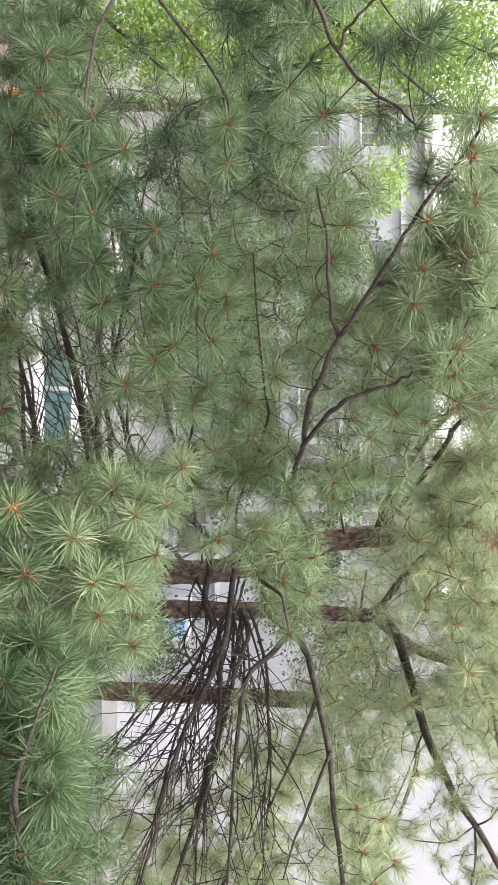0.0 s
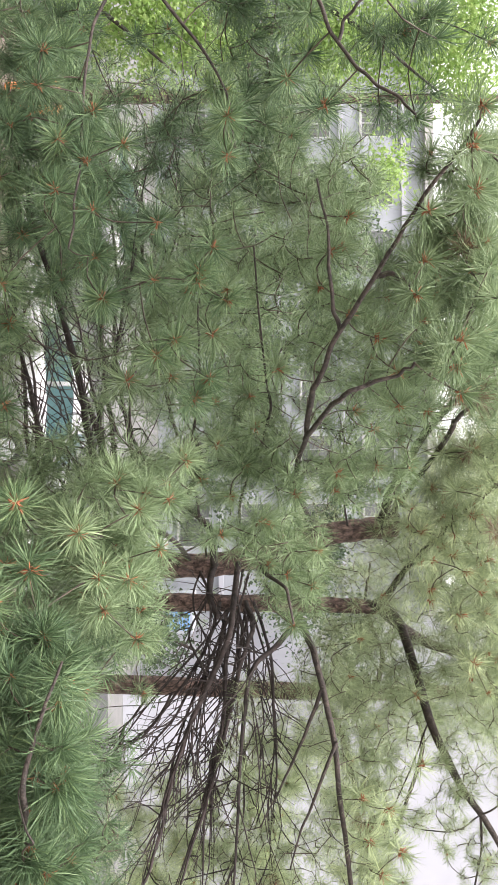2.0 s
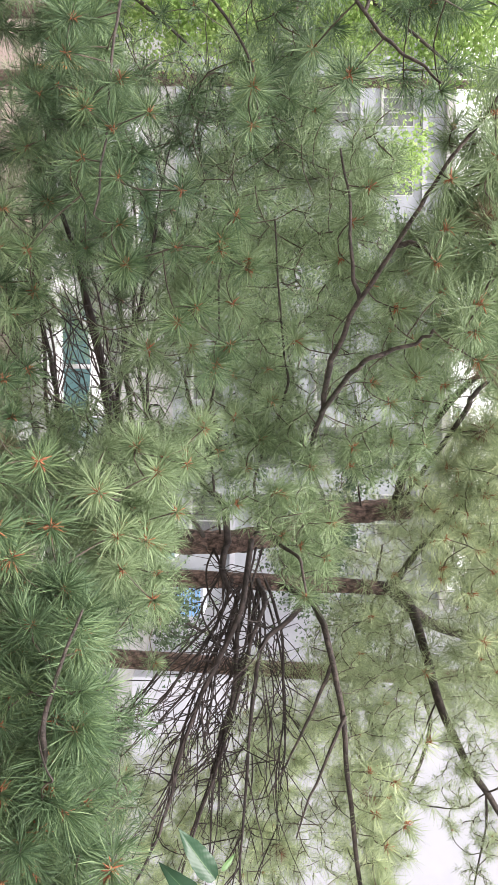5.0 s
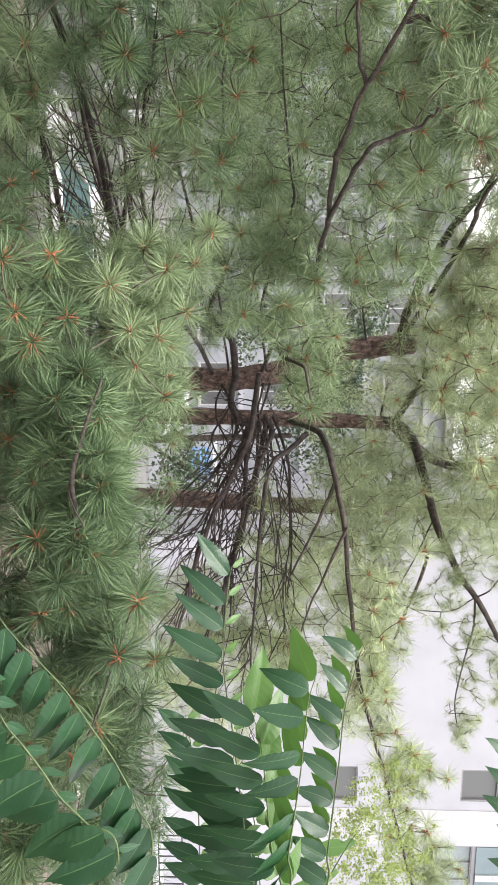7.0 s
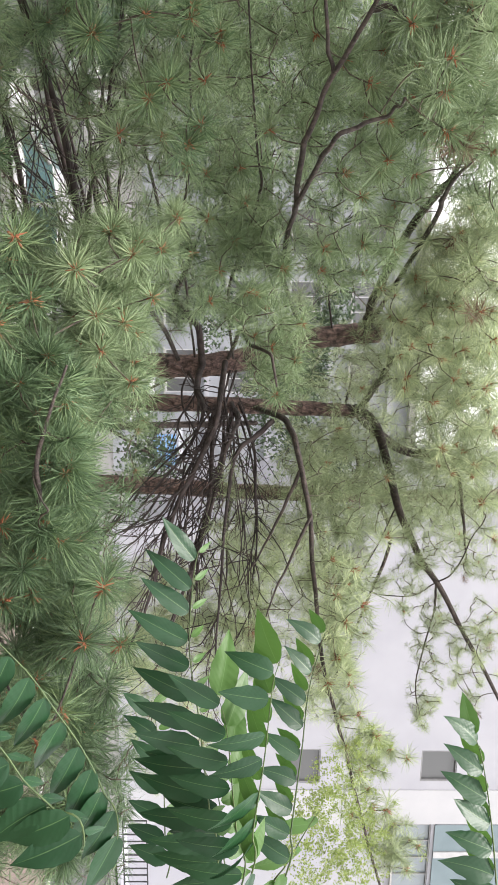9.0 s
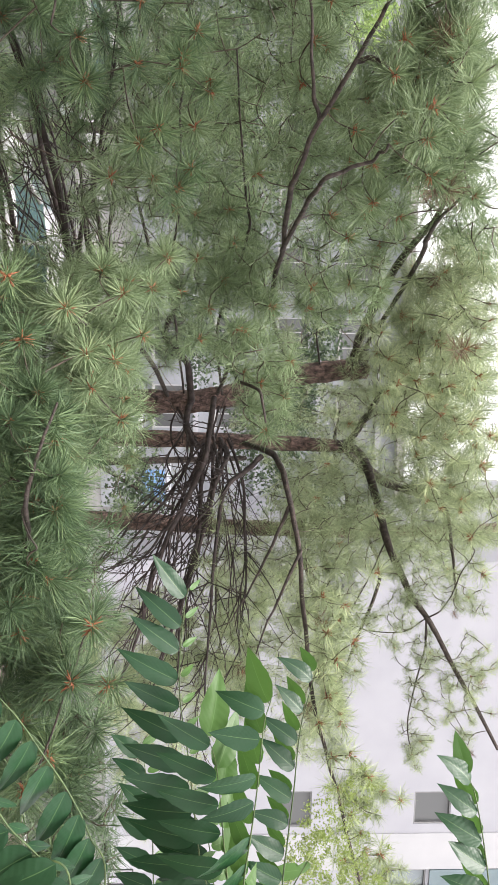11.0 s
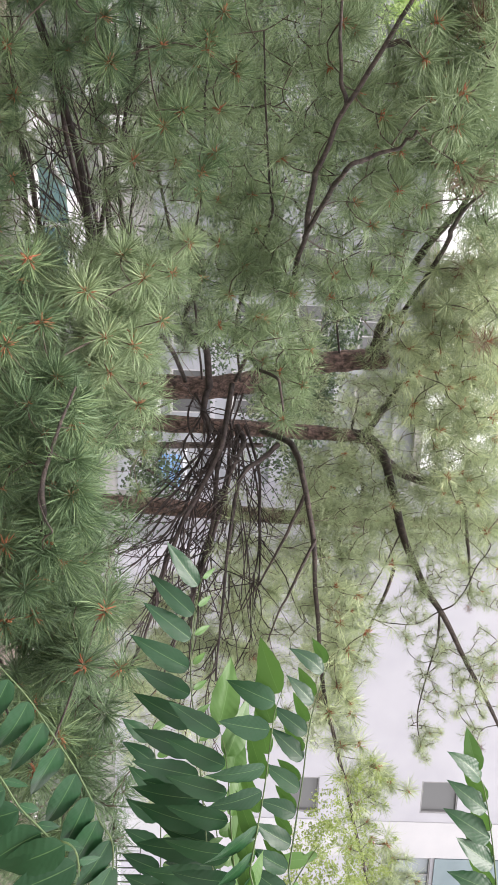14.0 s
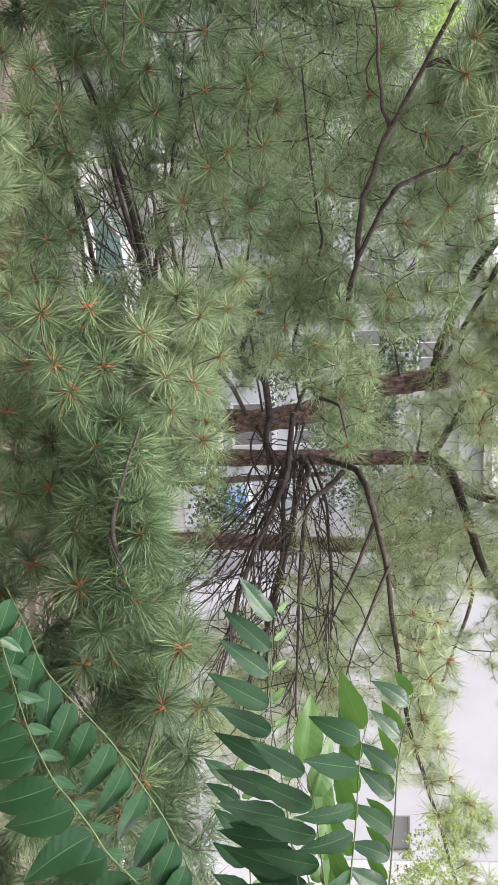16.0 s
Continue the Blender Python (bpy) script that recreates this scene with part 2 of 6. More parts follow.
def smooth_path(pts, step=4):
    """Points along a Catmull-Rom curve through pts."""
    p = [Vector(a) for a in pts]
    p = [p[0] * 2 - p[1], *p, p[-1] * 2 - p[-2]]
    out = []
    for i in range(1, len(p) - 2):
        a, b, c, d = p[i - 1:i + 3]
        for k in range(step):
            t = k / step
            out.append(0.5 * (2 * b + (c - a) * t + (2 * a - 5 * b + 4 * c - d) * t * t + (3 * b - a - 3 * c + d) * t ** 3))
    out.append(p[-2])
    return out


def tube(pts, r0, r1, sides=8, rough=0.0, seed=0):
    """Corners and quads of a tapered stem along pts, closed at its end."""
    rnd = np.random.RandomState(seed)
    n = len(pts)
    verts, faces = [], []
    x = None
    for i, p in enumerate(pts):
        d = (pts[min(i + 1, n - 1)] - pts[max(i - 1, 0)]).normalized()
        if x is None:
            x = d.orthogonal().normalized()
        x = (x - d * x.dot(d)).normalized()
        y = d.cross(x)
        r = r0 + (r1 - r0) * i / max(1, n - 1)
        for k in range(sides):
            a = 2 * math.pi * k / sides
            rr = r * (1 + rough * (rnd.rand() - 0.5) * 2)
            verts.append(p + x * (rr * math.cos(a)) + y * (rr * math.sin(a)))
    for i in range(n - 1):
        for k in range(sides):
            a, b = i * sides + k, i * sides + (k + 1) % sides
            faces.append((a, b, b + sides, a + sides))
    verts.append(pts[-1] + (pts[-1] - pts[-2]).normalized() * r1 * 0.6)
    for k in range(sides):
        faces.append(((n - 1) * sides + k, (n - 1) * sides + (k + 1) % sides, len(verts) - 1, len(verts) - 1))
    return np.array([tuple(v) for v in verts]), np.array(faces)


def stem_mesh(name, pts, r0, r1, mat, sides=8, rough=0.12, seed=0, step=4):
    v, f = tube(smooth_path(pts, step), r0, r1, sides, rough, seed)
    tri = np.concatenate([f[:, [0, 1, 2]], f[f[:, 2] != f[:, 3]][:, [0, 2, 3]]])
    return mesh_of(name, v, tri, [mat])


# ---- pine needles ----


def tuft_arrays(seed, count, bent, length=0.135, width=0.0015, spread=(6, 114)):
    """Slender needles that stand round the end of a shoot along +z: corners and triangles."""
    rnd = np.random.RandomState(seed)
    tilt = np.radians(spread[0] + (spread[1] - spread[0]) * rnd.rand(count) ** 0.68)
    turn = rnd.rand(count) * 2 * np.pi
    low = -0.09 * rnd.rand(count) * np.clip((tilt - 0.6) / 0.6, 0, 1)
    out = np.stack([np.cos(turn), np.sin(turn), np.zeros(count)], 1)
    d = out * np.sin(tilt)[:, None] + np.array([0, 0, 1.0]) * np.cos(tilt)[:, None]
    base = np.stack([np.zeros(count), np.zeros(count), low], 1)
    ln = length * (0.66 + 0.46 * rnd.rand(count))[:, None]
    side = np.cross(d, rnd.normal(0, 1, d.shape))
    side /= np.linalg.norm(side, axis=1, keepdims=True)
    up = np.cross(d, side)
    bend = rnd.normal(0, 0.17, (count, 1)) * side + rnd.normal(0, 0.17, (count, 1)) * up - 0.08 * np.array([0, 0, 1.0])
    start, mid = base + d * 0.004, base + d * ln * 0.5
    tip = mid + (d + bend) * ln * 0.5
    fold = [(1.0, 0.0), (0.0, 0.75), (-1.0, 0.0)]
    a = np.stack([c * side + h * up for c, h in fold], 1)
    if bent:
        v = np.concatenate([start[:, None] + 0.7 * width * a, mid[:, None] + width * a, tip[:, None]], 1)
        f = np.array([(0, 1, 4), (0, 4, 3), (1, 2, 5), (1, 5, 4), (3, 4, 6), (4, 5, 6)])
    else:
        v = np.concatenate([mid[:, None] * 0.55 + start[:, None] * 0.45 + width * 1.3 * a, start[:, None], tip[:, None]], 1)
        f = np.array([(0, 1, 4), (1, 2, 4), (3, 2, 0)])
    k = v.shape[1]
    return v.reshape(-1, 3), (f[None] + (np.arange(count) * k)[:, None, None]).reshape(-1, 3)


def bud_mesh(seed):
    """A rust-red winter bud with ragged scales among the brown bases of the needles."""
    rnd = np.random.RandomState(seed)
    vs, fs, n = [], [], 0
    for k in range(16):
        core = k < 4
        a, h = rnd.rand() * 6.28, -0.012 + 0.020 * rnd.rand()
        r = 0.004 * rnd.rand() if core else 0.002 + 0.004 * rnd.rand()
        c = Vector((r * math.cos(a), r * math.sin(a), h))
        d = (Vector((math.cos(a), math.sin(a), 1.6 if core else 0.55)) + Vector(rnd.normal(0, 0.35, 3))).normalized()
        v, f = tube([c, c + d * (0.010 if core else 0.008 + 0.010 * rnd.rand())], 0.0028 if core else 0.0016, 0.0014 if core else 0.0006, 4 if core else 3, 0.25, k)
        vs.append(v)
        fs.append(f + n)
        n += len(v)
    f = np.concatenate(fs)
    tri = np.concatenate([f[:, [0, 1, 2]], f[f[:, 2] != f[:, 3]][:, [0, 2, 3]]])
    return mesh_of("bud", np.concatenate(vs), tri, [BUD])


FAR_TUFTS = [tuft_arrays(40 + k, 50, False) for k in range(6)]
NEAR_MESHES = [mesh_of("needle_tuft", *tuft_arrays(10 + k, 134 + 5 * k, True), [NEEDLE]) for k in range(7)]
SHADED_MESHES = [mesh_of("needle_tuft", *tuft_arrays(110 + k, 146 + 5 * k, True, 0.142), [NEEDLE_SHADED]) for k in range(6)]
LIT_MESHES = [mesh_of("needle_tuft", *tuft_arrays(130 + k, 104 + 5 * k, True, 0.126), [NEEDLE_LIT]) for k in range(6)]
DRY_MESHES = [mesh_of("needle_tuft", *tuft_arrays(160 + k, 85, True, 0.115), [NEEDLE_DRY]) for k in range(3)]
BUD_MESHES = [bud_mesh(70 + k) for k in range(4)]
BRANCHES = {k: [] for k in "ABCDEFG"}
TUFTS = {k: [] for k in "ABCDEFG"}
PADS = {k: [] for k in "ABCDEFG"}
BRANCHES['A'].append(('limb', 0.042, 0.012, ((1.38, 5.50, 0.91), (1.44, 5.40, 1.12), (1.67, 5.00, 1.17), (1.94, 4.60, 1.19), (2.23, 4.40, 1.30), (2.43, 4.30, 1.43), (2.82, 4.20, 1.66), (3.33, 4.10, 1.94))))
BRANCHES['A'].append(('limb', 0.055, 0.020, ((1.40, 5.60, 1.02), (1.72, 5.90, 1.34), (1.87, 5.90, 1.64), (1.94, 5.90, 2.15), (1.89, 5.90, 2.99), (1.80, 5.90, 3.97))))
BRANCHES['A'].append(('limb', 0.030, 0.008, ((1.35, 5.50, 1.05), (1.07, 5.10, 1.11), (0.81, 4.50, 1.10), (0.53, 4.10, 1.22), (0.27, 3.80, 1.39))))
BRANCHES['A'].append(('branch', 0.022, 0.008, ((1.86, 5.90, 1.64), (1.70, 5.30, 1.63), (1.67, 4.70, 1.62), (1.89, 4.40, 1.61), (2.28, 4.30, 1.64))))
BRANCHES['A'].append(('branch', 0.025, 0.008, ((1.38, 5.50, 0.13), (1.31, 4.70, 0.31), (1.36, 4.30, 0.38), (1.57, 4.15, 0.42), (1.86, 4.05, 0.48), (2.15, 4.00, 0.50), (2.89, 3.95, 0.60), (3.34, 3.90, 0.72), (4.02, 3.85, 0.90), (4.64, 3.80, 1.08))))
BRANCHES['A'].append(('branch', 0.012, 0.004, ((1.84, 4.05, 0.49), (2.06, 3.95, 0.37), (2.26, 3.90, 0.27), (2.45, 3.80, 0.19))))
BRANCHES['A'].append(('branch', 0.013, 0.004, ((1.57, 4.15, 0.41), (1.83, 4.10, 0.30), (2.10, 4.10, 0.17), (2.32, 4.00, 0.03))))
BRANCHES['A'].append(('branch', 0.006, 0.003, ((1.94, 4.60, 1.19), (2.23, 4.50, 1.04), (2.40, 4.40, 0.91), (2.55, 4.40, 0.87))))
BRANCHES['A'].append(('branch', 0.008, 0.003, ((2.43, 4.30, 1.43), (2.70, 4.30, 1.43), (3.17, 4.20, 1.31), (3.55, 4.20, 1.39))))
BRANCHES['A'].append(('branch', 0.005, 0.003, ((2.43, 4.30, 1.43), (2.53, 4.30, 1.28), (2.58, 4.40, 1.09), (2.57, 4.50, 0.93))))
BRANCHES['A'].append(('branch', 0.006, 0.003, ((2.43, 4.30, 1.43), (2.29, 4.20, 1.53), (2.03, 4.10, 1.58), (1.82, 4.00, 1.63))))
BRANCHES['A'].append(('dead_branch', 0.028, 0.020, ((0.98, 5.20, -0.29), (1.13, 4.90, -0.32), (1.26, 4.70, -0.25))))
BRANCHES['A'].append(('dead_branch', 0.022, 0.006, ((0.94, 5.00, -0.11), (1.30, 4.50, -0.16), (1.60, 4.40, -0.29), (1.88, 4.30, -0.43), (2.19, 4.20, -0.53), (2.44, 4.10, -0.59), (2.68, 4.00, -0.68), (2.97, 3.90, -0.85))))
BRANCHES['A'].append(('dead_branch', 0.020, 0.006, ((1.33, 5.40, -0.06), (1.37, 4.90, -0.00), (1.43, 4.50, -0.06), (1.71, 4.40, -0.14), (2.13, 4.30, -0.25), (2.33, 4.20, -0.32), (2.58, 4.10, -0.42), (2.85, 4.00, -0.50))))
BRANCHES['A'].append(('dead_branch', 0.020, 0.005, ((1.40, 5.40, -0.14), (1.47, 4.70, -0.19), (1.74, 4.50, -0.20), (2.04, 4.40, -0.24), (2.38, 4.30, -0.32), (2.85, 4.20, -0.34))))
BRANCHES['A'].append(('dead_branch', 0.020, 0.006, ((1.30, 4.50, 0.24), (1.38, 4.40, 0.14), (1.47, 4.30, 0.00), (1.70, 4.30, -0.06), (2.12, 4.20, -0.10), (2.44, 4.10, -0.12), (2.85, 4.00, -0.14))))
BRANCHES['A'].append(('dead_branch', 0.016, 0.004, ((1.40, 5.40, -0.21), (1.55, 4.70, -0.26), (1.74, 4.40, -0.35), (1.95, 4.30, -0.47), (2.15, 4.20, -0.60))))
BRANCHES['A'].append(('dead_branch', 0.016, 0.004, ((1.33, 5.40, -0.27), (1.49, 4.90, -0.33), (1.63, 4.70, -0.43), (1.78, 4.50, -0.57), (1.96, 4.40, -0.74), (2.06, 4.30, -0.97))))
BRANCHES['A'].append(('dead_branch', 0.014, 0.004, ((1.33, 5.40, -0.00), (1.61, 4.90, 0.12), (1.98, 4.70, 0.13), (2.23, 4.50, 0.14), (2.55, 4.40, 0.11))))
BRANCHES['A'].append(('dead_branch', 0.009, 0.003, ((1.00, 5.30, -0.37), (1.22, 5.00, -0.45), (1.48, 4.70, -0.32), (1.76, 4.50, -0.34), (2.07, 4.40, -0.30))))
BRANCHES['A'].append(('dead_branch', 0.010, 0.003, ((1.00, 5.30, -0.01), (1.23, 5.00, -0.09), (1.51, 4.70, -0.17), (1.80, 4.50, -0.24), (2.12, 4.40, -0.31))))
BRANCHES['A'].append(('dead_branch', 0.010, 0.003, ((1.35, 5.30, -0.04), (1.50, 5.00, -0.01), (1.67, 4.70, 0.02), (1.87, 4.50, 0.06), (2.10, 4.40, 0.03))))
BRANCHES['A'].append(('dead_branch', 0.010, 0.003, ((1.00, 5.30, -0.06), (1.19, 5.00, -0.11), (1.42, 4.70, -0.07), (1.67, 4.50, -0.03), (1.94, 4.40, 0.03))))
BRANCHES['A'].append(('dead_branch', 0.012, 0.003, ((1.35, 5.30, -0.03), (1.52, 5.00, -0.09), (1.71, 4.70, -0.13), (1.94, 4.50, -0.35), (2.19, 4.40, -0.46))))
BRANCHES['A'].append(('dead_branch', 0.010, 0.003, ((1.35, 5.30, -0.28), (1.49, 5.00, -0.21), (1.65, 4.70, -0.38), (1.85, 4.50, -0.42), (2.07, 4.40, -0.41))))
BRANCHES['A'].append(('dead_branch', 0.012, 0.003, ((1.35, 5.30, -0.19), (1.59, 5.00, -0.26), (1.87, 4.70, -0.17), (2.18, 4.50, -0.30), (2.52, 4.40, -0.27))))
BRANCHES['A'].append(('dead_branch', 0.012, 0.003, ((1.35, 5.30, -0.05), (1.53, 5.00, -0.10), (1.74, 4.70, -0.12), (1.98, 4.50, -0.15), (2.25, 4.40, -0.31))))
BRANCHES['A'].append(('dead_branch', 0.011, 0.003, ((1.00, 5.30, -0.44), (1.18, 5.00, -0.34), (1.39, 4.70, -0.45), (1.63, 4.50, -0.31), (1.89, 4.40, -0.36))))
BRANCHES['B'].append(('limb', 0.050, 0.010, ((0.72, 5.30, 0.94), (0.63, 5.20, 1.08), (0.62, 5.00, 0.97), (0.41, 4.80, 0.99), (0.20, 4.50, 1.02), (0.02, 4.10, 1.03), (-0.14, 3.80, 1.09), (-0.23, 3.50, 1.11), (-0.43, 3.20, 1.11))))
BRANCHES['B'].append(('limb', 0.015, 0.005, ((0.75, 5.30, 0.52), (0.32, 4.00, 0.26), (0.02, 3.20, 0.25), (-0.15, 2.75, 0.24), (-0.22, 2.60, 0.26), (-0.38, 2.50, 0.33), (-0.53, 2.40, 0.42), (-0.66, 2.30, 0.50), (-0.74, 2.20, 0.55), (-0.85, 2.10, 0.63), (-0.92, 2.00, 0.68))))
BRANCHES['B'].append(('branch', 0.012, 0.005, ((0.02, 3.20, 0.25), (-0.09, 2.70, 0.30), (-0.14, 2.40, 0.33), (-0.17, 2.35, 0.40), (-0.20, 2.30, 0.50), (-0.23, 2.20, 0.53))))
BRANCHES['B'].append(('branch', 0.009, 0.004, ((-0.38, 2.50, 0.33), (-0.51, 2.50, 0.30), (-0.69, 2.50, 0.29), (-0.94, 2.50, 0.25))))
BRANCHES['B'].append(('branch', 0.012, 0.004, ((-0.56, 2.40, 0.44), (-0.55, 2.35, 0.51), (-0.49, 2.30, 0.55))))
BRANCHES['B'].append(('branch', 0.010, 0.004, ((0.93, 5.20, -0.05), (0.39, 4.00, -0.07), (-0.07, 3.60, 0.09), (-0.27, 3.50, 0.08), (-0.52, 3.40, 0.05), (-0.92, 3.30, 0.02))))
BRANCHES['B'].append(('branch', 0.018, 0.005, ((0.72, 5.20, 0.99), (0.05, 3.70, 1.04), (-0.07, 3.30, 0.99), (-0.11, 2.90, 0.94), (-0.18, 2.60, 0.95))))
BRANCHES['B'].append(('branch', 0.009, 0.004, ((0.95, 5.30, -0.36), (0.41, 4.20, -0.34), (0.11, 3.70, -0.34), (-0.23, 3.30, -0.25), (-0.56, 3.00, -0.23), (-0.82, 2.80, -0.17))))
BRANCHES['B'].append(('branch', 0.018, 0.005, ((0.97, 5.30, -0.49), (0.59, 4.00, -0.50), (0.46, 3.30, -0.55), (0.40, 2.70, -0.59), (0.34, 2.35, -0.60))))
BRANCHES['B'].append(('branch', 0.016, 0.005, ((0.93, 5.20, -0.09), (0.65, 4.00, -0.00), (0.67, 3.40, 0.05), (0.71, 3.10, 0.15), (0.85, 3.05, 0.18))))
BRANCHES['B'].append(('dead_branch', 0.030, 0.008, ((0.95, 5.30, -1.19), (0.35, 4.40, -1.01), (-0.08, 4.00, -0.97), (-0.42, 3.80, -0.98), (-0.79, 3.60, -1.04), (-1.03, 3.50, -1.10), (-1.17, 3.40, -1.12))))
BRANCHES['B'].append(('dead_branch', 0.024, 0.006, ((0.95, 5.30, -1.17), (0.30, 4.80, -1.02), (-0.09, 4.60, -1.03), (-0.47, 4.20, -0.84), (-0.75, 4.00, -0.75), (-1.08, 3.90, -0.65))))
BRANCHES['B'].append(('dead_branch', 0.022, 0.006, ((0.95, 5.30, -1.42), (0.42, 4.40, -1.36), (-0.08, 4.10, -1.30), (-0.41, 4.00, -1.33), (-0.73, 3.90, -1.37), (-0.99, 3.80, -1.39))))
BRANCHES['B'].append(('dead_branch', 0.016, 0.004, ((0.95, 5.30, -1.06), (0.23, 5.00, -0.84), (-0.10, 4.80, -0.86), (-0.55, 4.60, -0.77), (-1.20, 4.20, -0.46), (-1.59, 4.20, -0.45))))
BRANCHES['B'].append(('dead_branch', 0.016, 0.005, ((0.95, 5.30, -1.55), (0.66, 4.80, -1.34), (0.44, 4.60, -1.31), (0.17, 4.40, -1.18))))
BRANCHES['B'].append(('dead_branch', 0.008, 0.003, ((0.97, 5.40, -1.35), (0.60, 5.00, -1.24), (0.21, 4.60, -1.35), (-0.13, 4.40, -1.39), (-0.51, 4.20, -1.56))))
BRANCHES['B'].append(('dead_branch', 0.009, 0.003, ((0.97, 5.40, -1.33), (0.61, 5.00, -1.24), (0.22, 4.60, -1.18), (-0.11, 4.40, -1.21), (-0.47, 4.20, -1.34))))
BRANCHES['B'].append(('dead_branch', 0.013, 0.003, ((0.97, 5.40, -1.06), (0.53, 5.00, -1.07), (0.07, 4.60, -1.09), (-0.34, 4.40, -1.14), (-0.79, 4.20, -1.30))))
BRANCHES['B'].append(('dead_branch', 0.011, 0.003, ((0.97, 5.40, -1.46), (0.60, 5.00, -1.39), (0.20, 4.60, -1.24), (-0.14, 4.40, -1.19), (-0.51, 4.20, -1.28))))
BRANCHES['B'].append(('dead_branch', 0.013, 0.003, ((0.97, 5.40, -1.14), (0.64, 5.00, -1.15), (0.29, 4.60, -1.11), (-0.01, 4.40, -1.03), (-0.34, 4.20, -1.12))))
BRANCHES['B'].append(('dead_branch', 0.011, 0.003, ((0.97, 5.40, -1.12), (0.53, 5.00, -1.01), (0.07, 4.60, -0.94), (-0.33, 4.40, -0.92), (-0.78, 4.20, -0.75))))
BRANCHES['B'].append(('dead_branch', 0.012, 0.003, ((0.97, 5.40, -0.94), (0.43, 5.00, -0.96), (-0.14, 4.60, -0.95), (-0.64, 4.40, -0.98), (-1.20, 4.20, -1.06))))
BRANCHES['C'].append(('dead_branch', 0.014, 0.004, ((2.34, 6.30, -0.58), (2.48, 5.90, -0.72), (2.64, 5.70, -0.91), (2.77, 5.40, -1.13))))
BRANCHES['C'].append(('dead_branch', 0.014, 0.004, ((2.34, 6.30, -0.74), (2.48, 6.00, -0.85), (2.59, 5.80, -1.02), (2.64, 5.60, -1.29))))
BRANCHES['C'].append(('dead_branch', 0.014, 0.004, ((2.34, 6.30, -0.95), (2.47, 6.10, -1.05), (2.58, 5.90, -1.18), (2.59, 5.70, -1.33))))
BRANCHES['C'].append(('branch', 0.030, 0.008, ((2.39, 6.30, 0.62), (2.82, 6.20, 0.82), (3.38, 6.10, 0.91), (4.01, 5.90, 0.78))))
BRANCHES['C'].append(('branch', 0.030, 0.008, ((2.39, 6.30, 1.10), (2.11, 6.40, 1.22), (1.58, 6.20, 1.03), (1.13, 6.00, 1.04))))
BRANCHES['C'].append(('branch', 0.025, 0.008, ((2.39, 6.30, -0.06), (2.82, 6.20, -0.11), (3.32, 6.00, -0.05), (3.94, 5.80, -0.10))))
BRANCHES['C'].append(('branch', 0.025, 0.008, ((2.39, 6.30, 1.36), (2.82, 6.20, 1.54), (3.63, 6.10, 1.26), (4.32, 6.00, 0.99))))
BRANCHES['D'].append(('limb', 0.010, 0.004, ((-2.45, 2.60, -0.05), (-2.01, 2.50, 0.08), (-1.62, 2.45, 0.23), (-1.38, 2.40, 0.32), (-1.21, 2.30, 0.40), (-1.11, 2.25, 0.49), (-1.03, 2.20, 0.54))))
BRANCHES['D'].append(('branch', 0.007, 0.004, ((-1.38, 2.40, 0.32), (-1.45, 2.40, 0.34), (-1.48, 2.35, 0.38), (-1.51, 2.30, 0.44))))
BRANCHES['D'].append(('limb', 0.009, 0.004, ((-3.02, 3.20, -0.51), (-2.46, 3.00, -0.48), (-2.04, 2.90, -0.51), (-1.69, 2.80, -0.63), (-1.36, 2.70, -0.65), (-1.00, 2.60, -0.65), (-0.71, 2.55, -0.68))))
BRANCHES['D'].append(('branch', 0.009, 0.004, ((-2.04, 2.90, -0.51), (-1.81, 3.00, -0.28), (-1.48, 2.90, -0.10), (-1.17, 2.80, -0.05))))
BRANCHES['E'].append(('limb', 0.013, 0.004, ((1.85, 2.30, -1.34), (1.43, 2.10, -0.98), (1.12, 1.90, -0.67), (0.92, 1.80, -0.62), (0.79, 1.85, -0.59), (0.63, 1.90, -0.54))))
BRANCHES['E'].append(('branch', 0.003, 0.002, ((1.12, 1.90, -0.67), (1.05, 1.75, -0.58), (0.97, 1.80, -0.63), (0.91, 1.85, -0.62))))
BRANCHES['E'].append(('branch', 0.004, 0.003, ((1.43, 2.10, -0.98), (1.77, 1.65, -0.63), (1.58, 1.90, -0.54), (1.37, 1.90, -0.46))))
BRANCHES['E'].append(('branch', 0.006, 0.003, ((1.56, 2.30, -1.07), (2.23, 2.20, -0.68), (2.07, 2.40, -0.58), (2.03, 2.50, -0.51))))
PADS['D'].append((-1.93, 3.20, -1.01, 0.44, 0.50, 0.34, 58))
PADS['D'].append((-1.40, 3.20, -0.91, 0.39, 0.50, 0.34, 68))
PADS['D'].append((-0.92, 3.30, -0.85, 0.33, 0.50, 0.33, 48))
PADS['D'].append((-1.99, 3.30, 0.11, 0.40, 0.50, 0.30, 44))
PADS['D'].append((-1.54, 3.40, -0.03, 0.36, 0.50, 0.34, 61))
PADS['D'].append((-1.70, 2.90, 0.48, 0.33, 0.40, 0.31, 12))
PADS['D'].append((-2.51, 3.20, -1.07, 0.29, 0.40, 0.59, 34))
PADS['D'].append((-2.36, 3.00, 0.30, 0.28, 0.40, 0.60, 31))
PADS['D'].append((-1.54, 3.60, -0.51, 0.41, 0.40, 0.30, 44))
PADS['D'].append((-1.42, 3.20, -1.49, 0.73, 0.50, 0.32, 68))
PADS['D'].append((-1.43, 2.80, 0.74, 0.24, 0.40, 0.24, 6))
PADS['B'].append((-0.65, 3.50, -0.29, 0.40, 0.50, 0.35, 78))
PADS['B'].append((-0.29, 3.40, -0.57, 0.26, 0.40, 0.31, 34))
